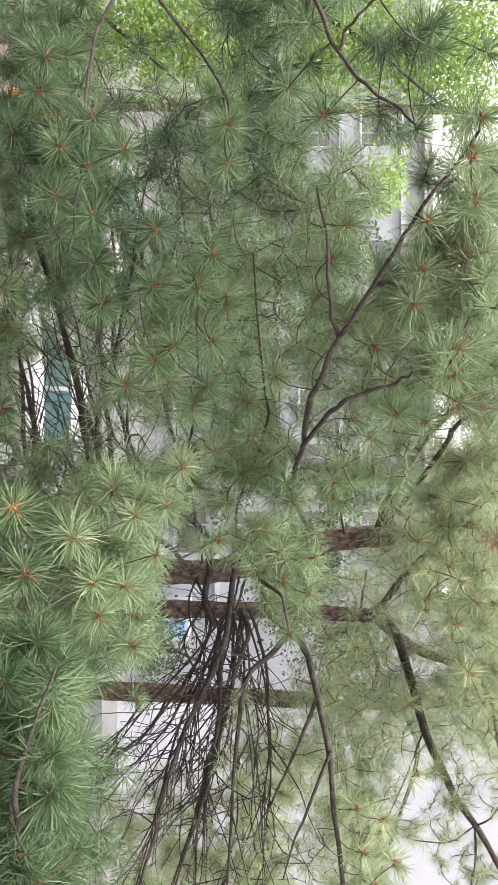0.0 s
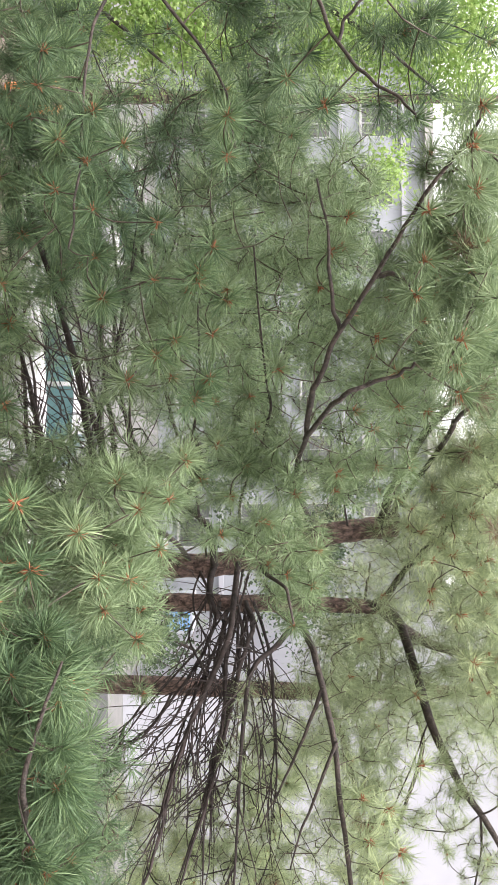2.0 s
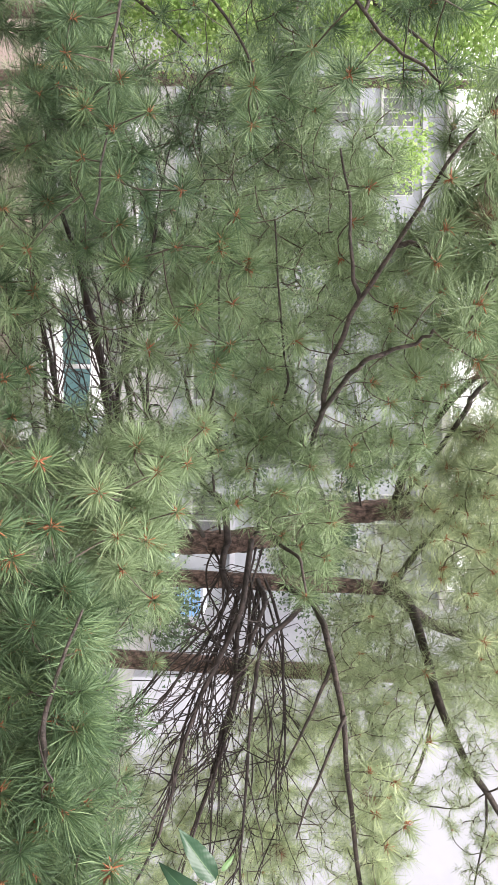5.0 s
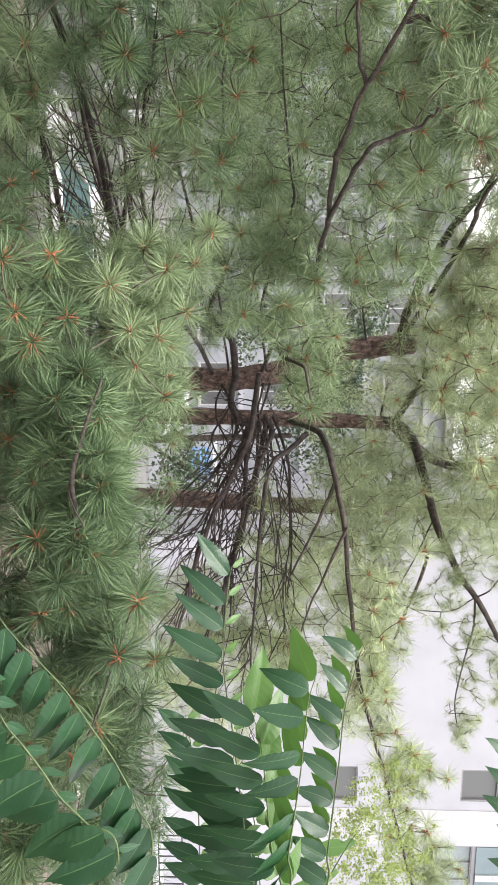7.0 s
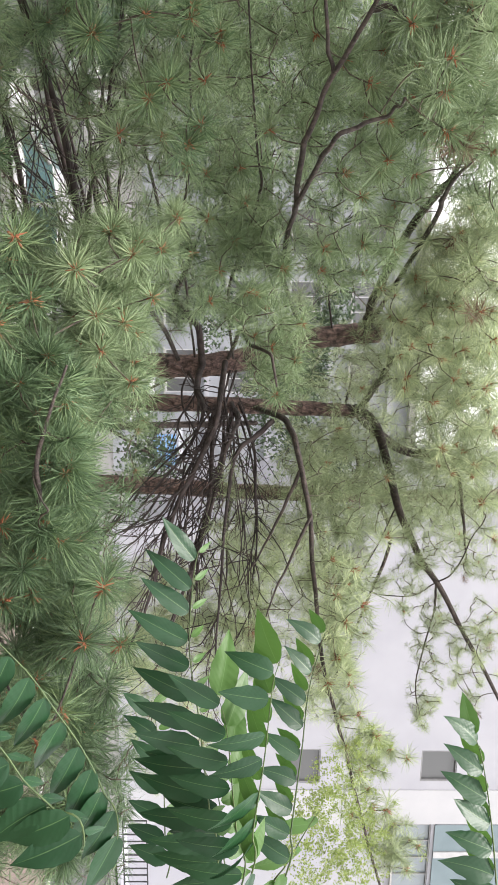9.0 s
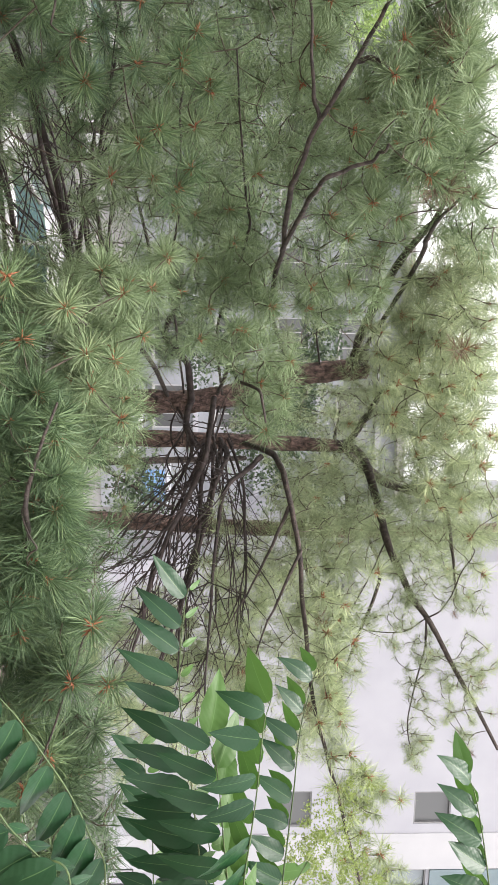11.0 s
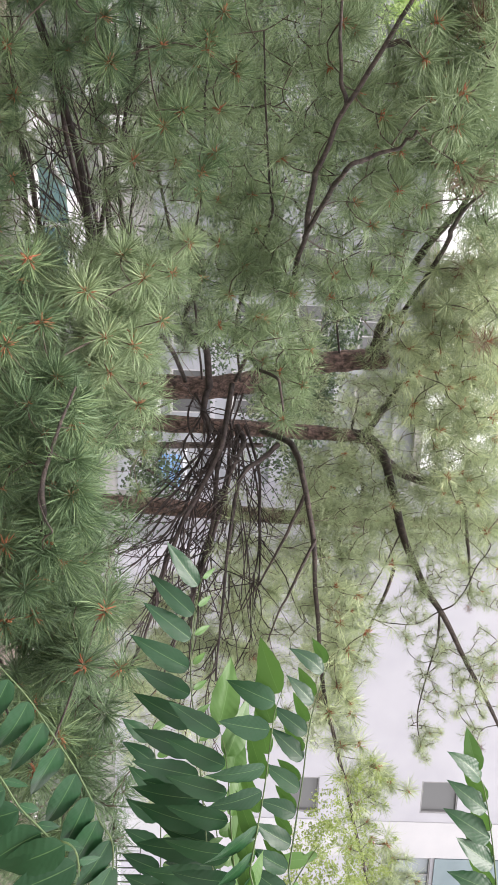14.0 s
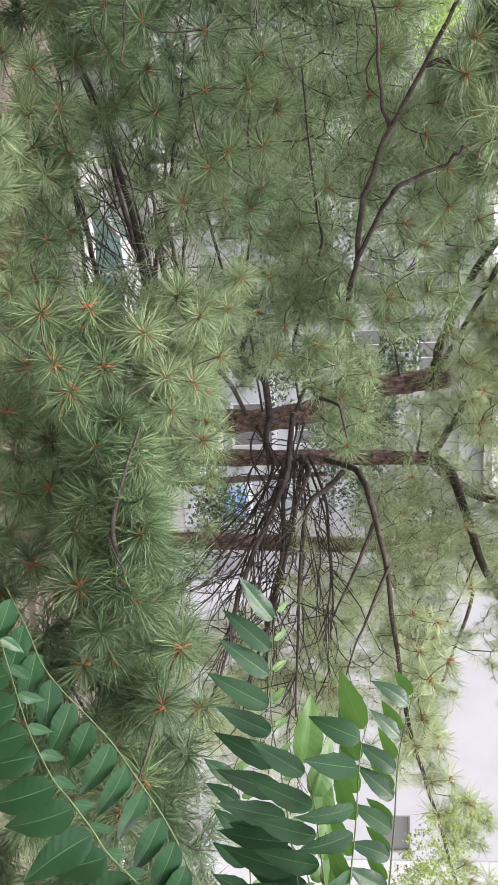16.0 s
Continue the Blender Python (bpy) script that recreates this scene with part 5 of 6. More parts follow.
TUFTS['E'] += [(1.49, 2.18, -0.94, 1.03), (1.41, 1.94, -0.71, 1.16), (1.61, 2.15, -1.18, 1.05), (1.50, 1.95, -0.89, 1.01), (1.55, 2.03, -0.76, 1.20), (1.85, 2.13, -1.10, 1.13), (1.80, 2.03, -0.96, 1.17), (1.73, 1.90, -0.69, 1.20), (1.99, 2.09, -1.28, 1.20), (2.17, 2.26, -1.08, 1.09), (2.00, 2.18, -0.92, 1.19), (2.19, 2.14, -1.14, 1.13)]
TUFTS['E'] += [(2.11, 1.98, -0.94, 1.01), (2.24, 2.18, -0.85, 1.05), (0.27, 2.11, -1.09, 1.03), (0.25, 2.08, -0.90, 1.05), (0.22, 2.32, -0.81, 1.05), (0.43, 2.20, -1.01, 1.06), (0.42, 2.03, -0.85, 1.00), (0.45, 2.27, -0.75, 1.09), (0.60, 2.25, -1.13, 1.04), (0.53, 2.32, -1.03, 1.04), (0.52, 2.09, -0.82, 1.06), (0.68, 2.28, -1.10, 1.03)]
TUFTS['E'] += [(0.73, 2.40, -1.02, 0.97), (0.74, 2.34, -0.82, 1.09), (0.85, 2.05, -1.12, 1.01), (0.88, 2.18, -0.96, 1.04), (0.90, 2.35, -0.90, 1.10), (1.10, 2.38, -1.23, 1.04), (1.01, 2.19, -0.94, 1.04), (1.03, 2.40, -0.82, 0.99), (1.16, 2.25, -1.23, 0.96), (1.15, 2.13, -1.03, 1.02), (1.22, 2.32, -0.95, 1.04)]


def eye_level(p):
    return Vector((p[0], p[1], p[2] + EYE))


def tip_turn(d, rnd):
    """A turn that lays +z along d, spun at random."""
    q = Vector(d).to_track_quat("Z", "Y").to_matrix().to_4x4()
    return q @ pose(0, 0, 0, 0, 0, rnd.rand() * 360)


def knotty(pts, rnd, much=0.0035):
    """The same line with the small kinks that wood has."""
    fine = smooth_path(pts, 3)
    return [p + Vector(rnd.normal(0, much, 3)) if 0 < i < len(fine) - 1 else p for i, p in enumerate(fine)]


def pine(key, label, trunk, radius, needle=NEEDLE, near=300, sides=14, clear=()):
    """A pine: trunk, limbs, dead and living branches, twigs grown out to every shoot, needle tufts with buds."""
    rnd = np.random.RandomState(sum(map(ord, key)) * 7)
    tree = thing("pine_tree", label, "tree", trunk[0], "pines before the building")
    off = Vector(trunk[0])

    def local(pts):
        return [Vector(p) - off for p in pts]
    part("trunk", stem_mesh("trunk", local(trunk), radius[0], radius[1], BARK, sides, 0.10, 3, 8), None, tree, "red-brown plated bark")
    nodes = []
    for k, (name, r0, r1, pts) in enumerate(BRANCHES[key]):
        path = [eye_level(p) for p in pts]
        mat = DEAD if name == "dead_branch" else LIMB_BARK
        part(name, stem_mesh(name, knotty(local(path), rnd), r0, r1, mat, 8, 0.05, k, 3), None, tree)
        if name != "dead_branch":
            nodes += smooth_path(path, 4)[3:]
        else:
            v, f, n = [], [], 0
            fine = smooth_path(path, 5)
            for _ in range(13):
                i = rnd.randint(4, len(fine) - 1)
                d = (fine[i] - fine[i - 1]).normalized() + Vector(rnd.normal(0, 0.55, 3)) + Vector((0, 0, -0.1))
                ln = 0.18 + 0.4 * rnd.rand()
                a = fine[i] - off
                q = [a, a + d * ln * 0.4 + Vector(rnd.normal(0, 0.03, 3)), a + d * ln * 0.7 + Vector(rnd.normal(0, 0.05, 3)), a + d * ln + Vector(rnd.normal(0, 0.07, 3))]
                tv, tf = tube(smooth_path(q, 2), 0.005, 0.0015, 5, 0.1, 1)
                v.append(tv)
                f.append(tf + n)
                n += len(tv)
            f = np.concatenate(f)
            tri = np.concatenate([f[:, [0, 1, 2]], f[f[:, 2] != f[:, 3]][:, [0, 2, 3]]])
            part("dead_twig_spray", mesh_of("dead_twig_spray", np.concatenate(v), tri, [DEAD]), None, tree, kind="stuff")
    # shoots: the marked ones, then those that fill the crown's pads
    spots = [(eye_level(p[:3]), p[3], True) for p in TUFTS[key]]
    for x, y, z, rx, ry, rz, n, *small in PADS[key]:
        for _ in range(n):
            a = rnd.normal(0, 1, 3)
            a *= rnd.rand() ** 0.4 / np.linalg.norm(a)
            p = Vector((x + a[0] * rx, y + a[1] * ry, z + a[2] * rz + EYE))
            if any(((p - eye_level(c)).length < r) for c, r in clear):
                continue
            spots.append((p, (0.75 + 0.35 * rnd.rand()) * (small[0] if small else 1.0), False))
    nodes = nodes or smooth_path(trunk, 10)[20:]
    # every shoot joins the nearest wood that is already there
    wood = np.array([tuple(p) for p in nodes])
    order = sorted(range(len(spots)), key=lambda i: float(np.min(((wood - np.array(spots[i][0])) ** 2).sum(1))))
    grown, v, f, n = wood.copy(), [], [], 0
    made = []
    for i in order:
        p, size, marked = spots[i]
        d2 = ((grown - np.array(p)) ** 2).sum(1)
        j = int(np.argmin(d2))
        a, ln = Vector(grown[j]), math.sqrt(d2[j])
        if ln > 0.8 and key in "ABDE" and not marked:
            continue
        out = (p - a).normalized() if ln > 1e-4 else Vector((0, -1, 0))
        sag = Vector((0, 0, -0.12 * ln))
        mid = a.lerp(p, 0.5) + sag + Vector(rnd.normal(0, 0.05 * ln, 3))
        tv, tf = tube(smooth_path([a - off, mid - off, p - off], 2), 0.0028 + 0.005 * min(ln, 1), 0.003, 3, 0.1, 1)
        v.append(tv)
        f.append(tf + n)
        n += len(tv)
        grown = np.vstack([grown, np.array([tuple(mid), tuple(a.lerp(p, 0.8) + sag * 0.5)])])
        toward = Vector((0.1, -0.75 if p.y < 4.6 else -0.3, 0.45))
        d = (out * 0.5 + toward * 0.9 + Vector(rnd.normal(0, 0.38, 3))).normalized()
        if size < 0.62 and not marked:
            d = (out * 0.6 + Vector(rnd.normal(0, 0.6, 3))).normalized()
        if marked:
            d = (Vector((0.1, -0.9, 0.35)) + Vector(rnd.normal(0, 0.28, 3))).normalized()
        made.append((p, size, d, marked))
    if v:
        f = np.concatenate(f)
        tri = np.concatenate([f[:, [0, 1, 2]], f[f[:, 2] != f[:, 3]][:, [0, 2, 3]]])
        part("twig_spray", mesh_of("twig_spray", np.concatenate(v), tri, [TWIG]), None, tree, kind="stuff")
    made.sort(key=lambda s: (not s[3], s[0].y))
    rest_v, rest_f, n = [], [], 0
    for k, (p, size, d, marked) in enumerate(made):
        m = Matrix.Translation(p - off) @ tip_turn(d, rnd) @ Matrix.Scale(size, 4)
        if k < near:
            dry = not marked and key in "AB" and rnd.rand() < 0.07
            kinds = DRY_MESHES if dry else {NEEDLE: NEAR_MESHES, NEEDLE_SHADED: SHADED_MESHES, NEEDLE_LIT: LIT_MESHES}[needle]
            t = part("needle_tuft", kinds[rnd.randint(len(kinds))], None, tree, "dry brown needles" if dry else "")
            t.matrix_local = m
            if marked or rnd.rand() < 0.4:
                b = part("bud", BUD_MESHES[rnd.randint(len(BUD_MESHES))], None, t, "rust-red bud")
                b.scale = [(2.3 if key == "E" else 1.8) if marked else 1.3] * 3
        else:
            tv, tf = FAR_TUFTS[rnd.randint(len(FAR_TUFTS))]
            r = np.array(m)
            rest_v.append(tv @ r[:3, :3].T + r[:3, 3])
            rest_f.append(tf + n)
            n += len(tv)
    if rest_v:
        part("foliage", mesh_of("foliage", np.concatenate(rest_v), np.concatenate(rest_f), [needle]), None, tree, "soft green needles in loose bunches", "stuff")
    return tree


def foot(x, y):
    return Vector((x, y, 0))


# A and C wear the needle copy lightened to look brightly lit
pine("A", "tall pine with a forked red-brown trunk and dead lower branches", [foot(1.28, 5.5), Vector((1.30, 5.5, 1.4)), Vector((1.33, 5.5, 2.68)), Vector((1.35, 5.5, 4.1)), Vector((1.39, 5.5, 5.45)), Vector((1.41, 5.5, 5.72))], (0.10, 0.05), NEEDLE_LIT, near=300)
pine("B", "pine with a leaning red-brown trunk and full bluish-green crown", [foot(0.80, 5.3), Vector((0.84, 5.3, 1.4)), Vector((0.91, 5.3, 2.76)), Vector((1.01, 5.3, 4.08)), Vector((0.97, 5.3, 4.65)), Vector((0.78, 5.3, 5.29)), Vector((0.72, 5.3, 5.82))], (0.105, 0.085), near=300)
pine("C", "pine with a dark trunk and hanging foliage coloured as brightly lit", [foot(2.2, 6.3), Vector((2.24, 6.3, 2.0)), Vector((2.3, 6.3, 3.4)), Vector((2.38, 6.3, 5.0)), Vector((2.41, 6.3, 6.4)), Vector((2.36, 6.4, 8.5))], (0.11, 0.05), NEEDLE_LIT, near=100)
# D, E and F take the needle copy darkened to stand for shade
pine("D", "pine whose long boughs reach across with radiating needles", [foot(-3.9, 3.8), Vector((-3.92, 3.8, 2.5)), Vector((-3.9, 3.8, 5.0)), Vector((-3.8, 3.8, 8.0))], (0.12, 0.06), NEEDLE_SHADED, near=270, clear=[((-1.77, 2.90, -0.42), 0.25), ((-2.02, 3.30, -0.47), 0.28)])
pine("E", "low pine bough with green needles darkened for shade and rust buds", [foot(1.9, 2.6), Vector((1.9, 2.55, 1.5)), Vector((1.85, 2.4, 2.6)), Vector((1.8, 2.3, 3.2))], (0.07, 0.03), NEEDLE_SHADED, near=300)
pine("F", "pine in the shade behind with sparse foliage", [foot(-4.4, 8.8), Vector((-4.4, 8.8, 2.5)), Vector((-4.35, 8.8, 5.0)), Vector((-4.3, 8.8, 8.0))], (0.11, 0.05), NEEDLE_SHADED, near=40, clear=[((-2.81, 4.60, -0.66), 0.39), ((-3.66, 6.00, -0.86), 0.51)])

pine("G", "pine of the second row with sparse needles and an unseen crown added for shade", [foot(-5.5, 9.2), Vector((-5.5, 9.2, 3)), Vector((-5.4, 9.2, 9))], (0.11, 0.05), NEEDLE, near=0, clear=[((-5.19, 8.50, -1.22), 0.72)])


# ---- broadleaf sapling in front ----


def leaflet_mesh(seed, mat=LEAFLET):
    """A lance-shaped leaflet along +x: folded at its midrib, quilted between the side veins, curled at the tip."""
    rnd = np.random.RandomState(seed)
    nu, nv = 30, 9
    verts, faces = [], []
    wob = rnd.normal(0, 1, 4)
    for i in range(nu + 1):
        u = i / nu
        w = 0.185 * 2.75 * u ** 0.55 * (1 - u) ** 1.12 * (1 + 0.03 * math.sin(u * 30 + wob[1])) if 0 < u < 1 else 0.0
        for j in range(nv):
            s = (j / (nv - 1) - 0.5) * 2
            fold = 0.20 * abs(s) * w - 0.10 * s * s * w
            curl = -0.20 * u * u * (1 + 0.4 * wob[3]) - 0.06 * wob[0] * u * s * w * 4
            quilt = 0.0066 * abs(math.sin(math.pi * 8.5 * (u - 0.32 * abs(s) * min(1.0, w * 8)))) * min(1.0, 3 * abs(s)) * min(1.0, w * 9)
            wave = 0.010 * math.sin(u * 11 + wob[1] * 3 + (0 if s < 0 else 1.2)) * s * s * (w > 0.02)
            verts.append((u, s * w + 0.07 * wob[2] * u * u, fold + curl + quilt + wave))
    for i in range(nu):
        for j in range(nv - 1):
            a = i * nv + j
            faces += [(a, a + nv, a + nv + 1), (a, a + nv + 1, a + 1)]
    me = mesh_of("leaflet", verts, faces, [mat])
    uv = me.uv_layers.new(name="UVMap")
    flat = np.array([(i / nu - 0.32 * abs((j / (nv - 1) - 0.5) * 2), (j / (nv - 1) - 0.5) * 0.36) for i in range(nu + 1) for j in range(nv)])
    uv.data.foreach_set("uv", flat[np.array(faces).ravel()].astype(np.float32).ravel())
    return me


LEAFLETS = [leaflet_mesh(90 + k) for k in range(7)]
BACKLIT_LEAFLETS = [leaflet_mesh(190 + k, LEAFLET_BACKLIT) for k in range(5)]
sapling = thing("tree_of_heaven_sapling", "broadleaf sapling with long drooping glossy green compound leaves", "sapling", (2.72, 1.41, 0))
leaf_rnd = np.random.RandomState(5)


def compound_leaf(pts, n, rows):
    """A long leaf whose stalk runs through pts from its foot to its tip, with n leaflets in each row.
    A row: length at the foot and the tip, swing at the foot and the tip (0 hangs straight down, 90 points on along the
    stalk's foot), reach in depth, the way its face looks, breadth, and whether it takes the brighter, backlit colour."""
    off = sapling.location
    first = eye_level(pts[0]) - off
    path = smooth_path([Vector((-0.1, 0.04, first.z - 0.18)), first, *[eye_level(p) - off for p in pts[1:]]], 10)[10:]
    v, f = tube(path, 0.0026, 0.0010, 6, 0.05, 1)
    tri = np.concatenate([f[:, [0, 1, 2]], f[f[:, 2] != f[:, 3]][:, [0, 2, 3]]])
    stalk = part("compound_leaf", mesh_of("compound_leaf", v, tri, [STALK]), None, sapling, "green stalk with paired leaflets")
    reach = np.concatenate([[0], np.cumsum([(b - a).length for a, b in zip(path, path[1:])])])
    for shift, (len0, len1, swing0, swing1, deep, face, wide, pale) in enumerate(rows):
        for k in range(n):
            u = (k + 0.62 + 0.25 * shift + leaf_rnd.normal(0, 0.06)) / n
            at_len = min(u, 0.999) * reach[-1]
            i = min(len(path) - 2, int(np.searchsorted(reach, at_len)) - 1)
            at = path[i].lerp(path[i + 1], (at_len - reach[i]) / (reach[i + 1] - reach[i]))
            a = radians(swing0 + (swing1 - swing0) * u ** 1.6 + leaf_rnd.normal(0, 4))
            d = Vector((math.sin(a), deep + leaf_rnd.normal(0, 0.06), -math.cos(a))).normalized()
            nrm = (Vector(face) + Vector(leaf_rnd.normal(0, 0.10, 3))).normalized()
            y = nrm.cross(d).normalized()
            z = d.cross(y)
            ln = (len0 + (len1 - len0) * u ** 1.5) * (0.94 + 0.12 * leaf_rnd.rand())
            kinds = BACKLIT_LEAFLETS if pale else LEAFLETS
            lf = part("leaflet", kinds[leaf_rnd.randint(len(kinds))], None, stalk)
            lf.matrix_local = Matrix.Translation(at + d * 0.006) @ Matrix((d, y, z)).transposed().to_4x4() @ Matrix.Diagonal((ln, ln * wide, ln, 1))


stem_pts = [Vector((0, 0, 0)), Vector((0.03, 0.02, 1.5)), Vector((-0.02, 0.03, 3.0)), Vector((-0.1, 0.05, 4.2)), Vector((-0.12, 0.05, 4.75))]
part("stem", stem_mesh("stem", stem_pts, 0.022, 0.008, STALK, 8, 0.05, 2, 6), None, sapling)
compound_leaf(((2.049, 1.421, -0.056), (1.824, 1.412, -0.073), (1.645, 1.403, -0.090), (1.489, 1.394, -0.105), (1.354, 1.385, -0.122), (1.256, 1.377, -0.125), (1.145, 1.368, -0.118), (1.065, 1.359, -0.109), (1.018, 1.350, -0.100)), 13, [(0.200, 0.143, 4, -56, -0.1, (-0.25, -0.9, 0.45), 0.95, False), (0.059, 0.048, 165, 215, 0.75, (-0.6, -0.3, 0.7), 0.9, True)])
compound_leaf(((1.961, 1.302, 0.017), (1.790, 1.300, 0.003), (1.673, 1.297, -0.008), (1.559, 1.295, -0.017), (1.448, 1.293, -0.030), (1.371, 1.290, -0.051)), 7, [(0.181, 0.164, 6, -34, -0.1, (-0.15, -0.95, 0.35), 0.98, False), (0.119, 0.155, -120, -105, 0.35, (-0.3, -0.8, 0.35), 1.35, True)])
compound_leaf(((1.870, 1.231, 0.036), (1.729, 1.234, 0.043), (1.607, 1.239, 0.058), (1.502, 1.243, 0.070), (1.400, 1.246, 0.078), (1.314, 1.251, 0.086), (1.257, 1.254, 0.101)), 8, [(0.161, 0.125, 75, -38, -0.25, (-0.1, -0.62, 0.8), 1.3, False), (0.101, 0.131, -65, -66, 0.45, (-0.2, -0.9, -0.35), 1.25, True)])
compound_leaf(((1.998, 1.373, 0.142), (1.860, 1.377, 0.153), (1.725, 1.381, 0.165), (1.592, 1.384, 0.177), (1.479, 1.387, 0.184), (1.401, 1.390, 0.193), (1.323, 1.394, 0.211), (1.262, 1.397, 0.227)), 9, [(0.133, 0.107, -30, -56, -0.15, (-0.2, -0.7, 0.7), 1.12, False), (0.089, 0.077, -15, -60, 0.55, (-0.1, -0.9, -0.3), 1.25, True)])
compound_leaf(((2.246, 1.611, -0.219), (2.079, 1.607, -0.222), (1.917, 1.602, -0.223), (1.798, 1.597, -0.230), (1.683, 1.592, -0.241), (1.588, 1.588, -0.255)), 7, [(0.129, 0.113, -25, -40, -0.05, (-0.2, -0.7, 0.7), 1.2, False), (0.071, 0.071, 150, 200, 0.6, (-0.6, -0.4, 0.6), 0.9, True)])
compound_leaf(((1.763, 1.231, -0.381), (1.648, 1.228, -0.456), (1.573, 1.226, -0.517), (1.502, 1.224, -0.554), (1.431, 1.221, -0.596), (1.378, 1.219, -0.631), (1.313, 1.216, -0.656), (1.254, 1.214, -0.676), (1.183, 1.212, -0.692), (1.112, 1.209, -0.704), (1.002, 1.207, -0.725)), 12, [(0.205, 0.155, 26, 6, -0.15, (-0.35, -0.9, 0.25), 1.28, False), (0.083, 0.071, 140, 120, 0.5, (0.0, -0.8, 0.5), 1.0, False)])
compound_leaf(((2.052, 1.231, 0.700), (1.876, 1.234, 0.675), (1.758, 1.239, 0.658), (1.660, 1.243, 0.641), (1.581, 1.246, 0.625), (1.503, 1.251, 0.606), (1.458, 1.254, 0.587)), 8, [(0.149, 0.119, -18, -55, -0.1, (-0.3, -0.75, 0.6), 1.2, False), (0.101, 0.095, -10, -75, 0.5, (-0.1, -0.9, -0.3), 1.25, True)])
compound_leaf(((2.197, 1.492, 0.090), (2.073, 1.484, 0.152), (1.952, 1.477, 0.204), (1.871, 1.469, 0.241)), 3, [(0.143, 0.119, 50, -20, -0.2, (-0.2, -0.6, 0.8), 1.1, True), (0.131, 0.119, 100, 60, 0.2, (-0.2, -0.8, 0.5), 1.1, True)])
compound_leaf(((2.174, 1.469, -0.043), (2.017, 1.464, -0.033), (1.903, 1.459, -0.039), (1.790, 1.454, -0.055), (1.716, 1.450, -0.092), (1.660, 1.445, -0.123)), 6, [(0.167, 0.143, 10, -20, -0.1, (-0.2, -0.9, 0.4), 1.25, False), (0.095, 0.083, 160, 190, 0.5, (-0.4, -0.5, 0.7), 1.1, True)])
compound_leaf(((1.829, 1.302, -0.314), (1.653, 1.298, -0.346), (1.527, 1.294, -0.394), (1.426, 1.290, -0.449), (1.327, 1.287, -0.505), (1.252, 1.282, -0.560), (1.191, 1.278, -0.610), (1.118, 1.275, -0.656), (1.016, 1.270, -0.687), (0.918, 1.266, -0.724)), 14, [(0.184, 0.143, 62, 78, -0.1, (0.05, -0.9, 0.35), 1.05, False)])


def fan_leaves(spots, size, seed, kinds=3):
    """Small fan-shaped leaves with a notch, one bunch of arrays."""
    rnd = np.random.RandomState(seed)
    base = np.array([(0, 0, 0), (-0.55, 0.75, 0.08), (-0.3, 0.98, 0.0), (0, 0.8, -0.05), (0.3, 0.98, 0.0), (0.55, 0.75, 0.08)])
    tri = np.array([(0, 2, 1), (0, 3, 2), (0, 4, 3), (0, 5, 4)])
    q = rnd.normal(0, 1, (len(spots), 3))
    a = q / np.linalg.norm(q, axis=1, keepdims=True)
    b = np.cross(a, rnd.normal(0, 1, a.shape) + np.array([0, -1.2, 0.4]))
    b /= np.linalg.norm(b, axis=1, keepdims=True)
    c = np.cross(a, b)
    s = size * (0.6 + 0.6 * rnd.rand(len(spots)))[:, None, None]
    v = spots[:, None] + s * (base[None, :, :1] * a[:, None] + base[None, :, 1:2] * b[:, None] + base[None, :, 2:] * c[:, None])
    return v.reshape(-1, 3), (tri[None] + (np.arange(len(spots)) * 6)[:, None, None]).reshape(-1, 3)


def panicle(spots, count, seed):
    """A loose cluster of tiny yellow-green flowers round a branching stalk."""
    rnd = np.random.RandomState(seed)
    pts = []
    for p in spots:
        c = np.array(eye_level(p) - sapling.location)
        for _ in range(count // 25):
            pts.append(c + rnd.normal(0, 1, 3) * (0.06, 0.05, 0.045) + rnd.normal(0, 0.0075, (25, 3)))
    v, f = fan_leaves(np.concatenate(pts), 0.0065, seed)
    part("panicle", mesh_of("panicle", v, f, [PANICLE]), None, sapling, "yellow-green flower clusters", "stuff")


panicle([(2.08, 1.70, 0.27), (1.99, 1.75, 0.35), (1.96, 1.80, 0.43), (2.12, 1.65, 0.32), (2.21, 1.75, 0.47), (2.18, 1.60, 0.26), (2.20, 1.60, 0.35), (2.02, 1.50, 0.18), (2.01, 1.70, 0.30), (2.10, 1.75, 0.40), (2.07, 1.60, 0.23), (2.19, 1.65, 0.40)], 850, 12)


# ---- ginkgo behind the pines ----


def broadleaf(label, foot_, trunk, radius, boughs, clumps, mat, size, seed, name="ginkgo_tree"):
    """Trunk, boughs and a crown of many small leaves gathered in uneven clumps."""
    rnd = np.random.RandomState(seed)
    tree = thing(name, label, "tree", foot_)
    off = Vector(foot_)
    part("trunk", stem_mesh("trunk", [Vector(p) - off for p in trunk], radius, radius * 0.4, LIMB_BARK, 10, 0.1, 1, 6), None, tree)
    for p in boughs:
        part("bough", stem_mesh("bough", [Vector(a) - off for a in p], radius * 0.35, 0.01, LIMB_BARK, 7, 0.1, 1, 5), None, tree)
    pts = []
    for x, y, z, rx, ry, rz, n in clumps:
        for _ in range(max(1, n // 40)):
            c = rnd.normal(0, 1, 3)
            c *= rnd.rand() ** 0.4 / np.linalg.norm(c)
            c = np.array((x, y, z)) + c * (rx, ry, rz)
            pts.append(c + rnd.normal(0, 1, (40, 3)) * (0.16 * rx + 0.1, 0.16 * ry + 0.08, 0.1 * rz + 0.06))
    v, f = fan_leaves(np.concatenate(pts) - np.array(foot_), size, seed)
    part("crown", mesh_of("crown", v, f, [mat]), None, tree, "many small bright green leaves", "stuff")
    return tree


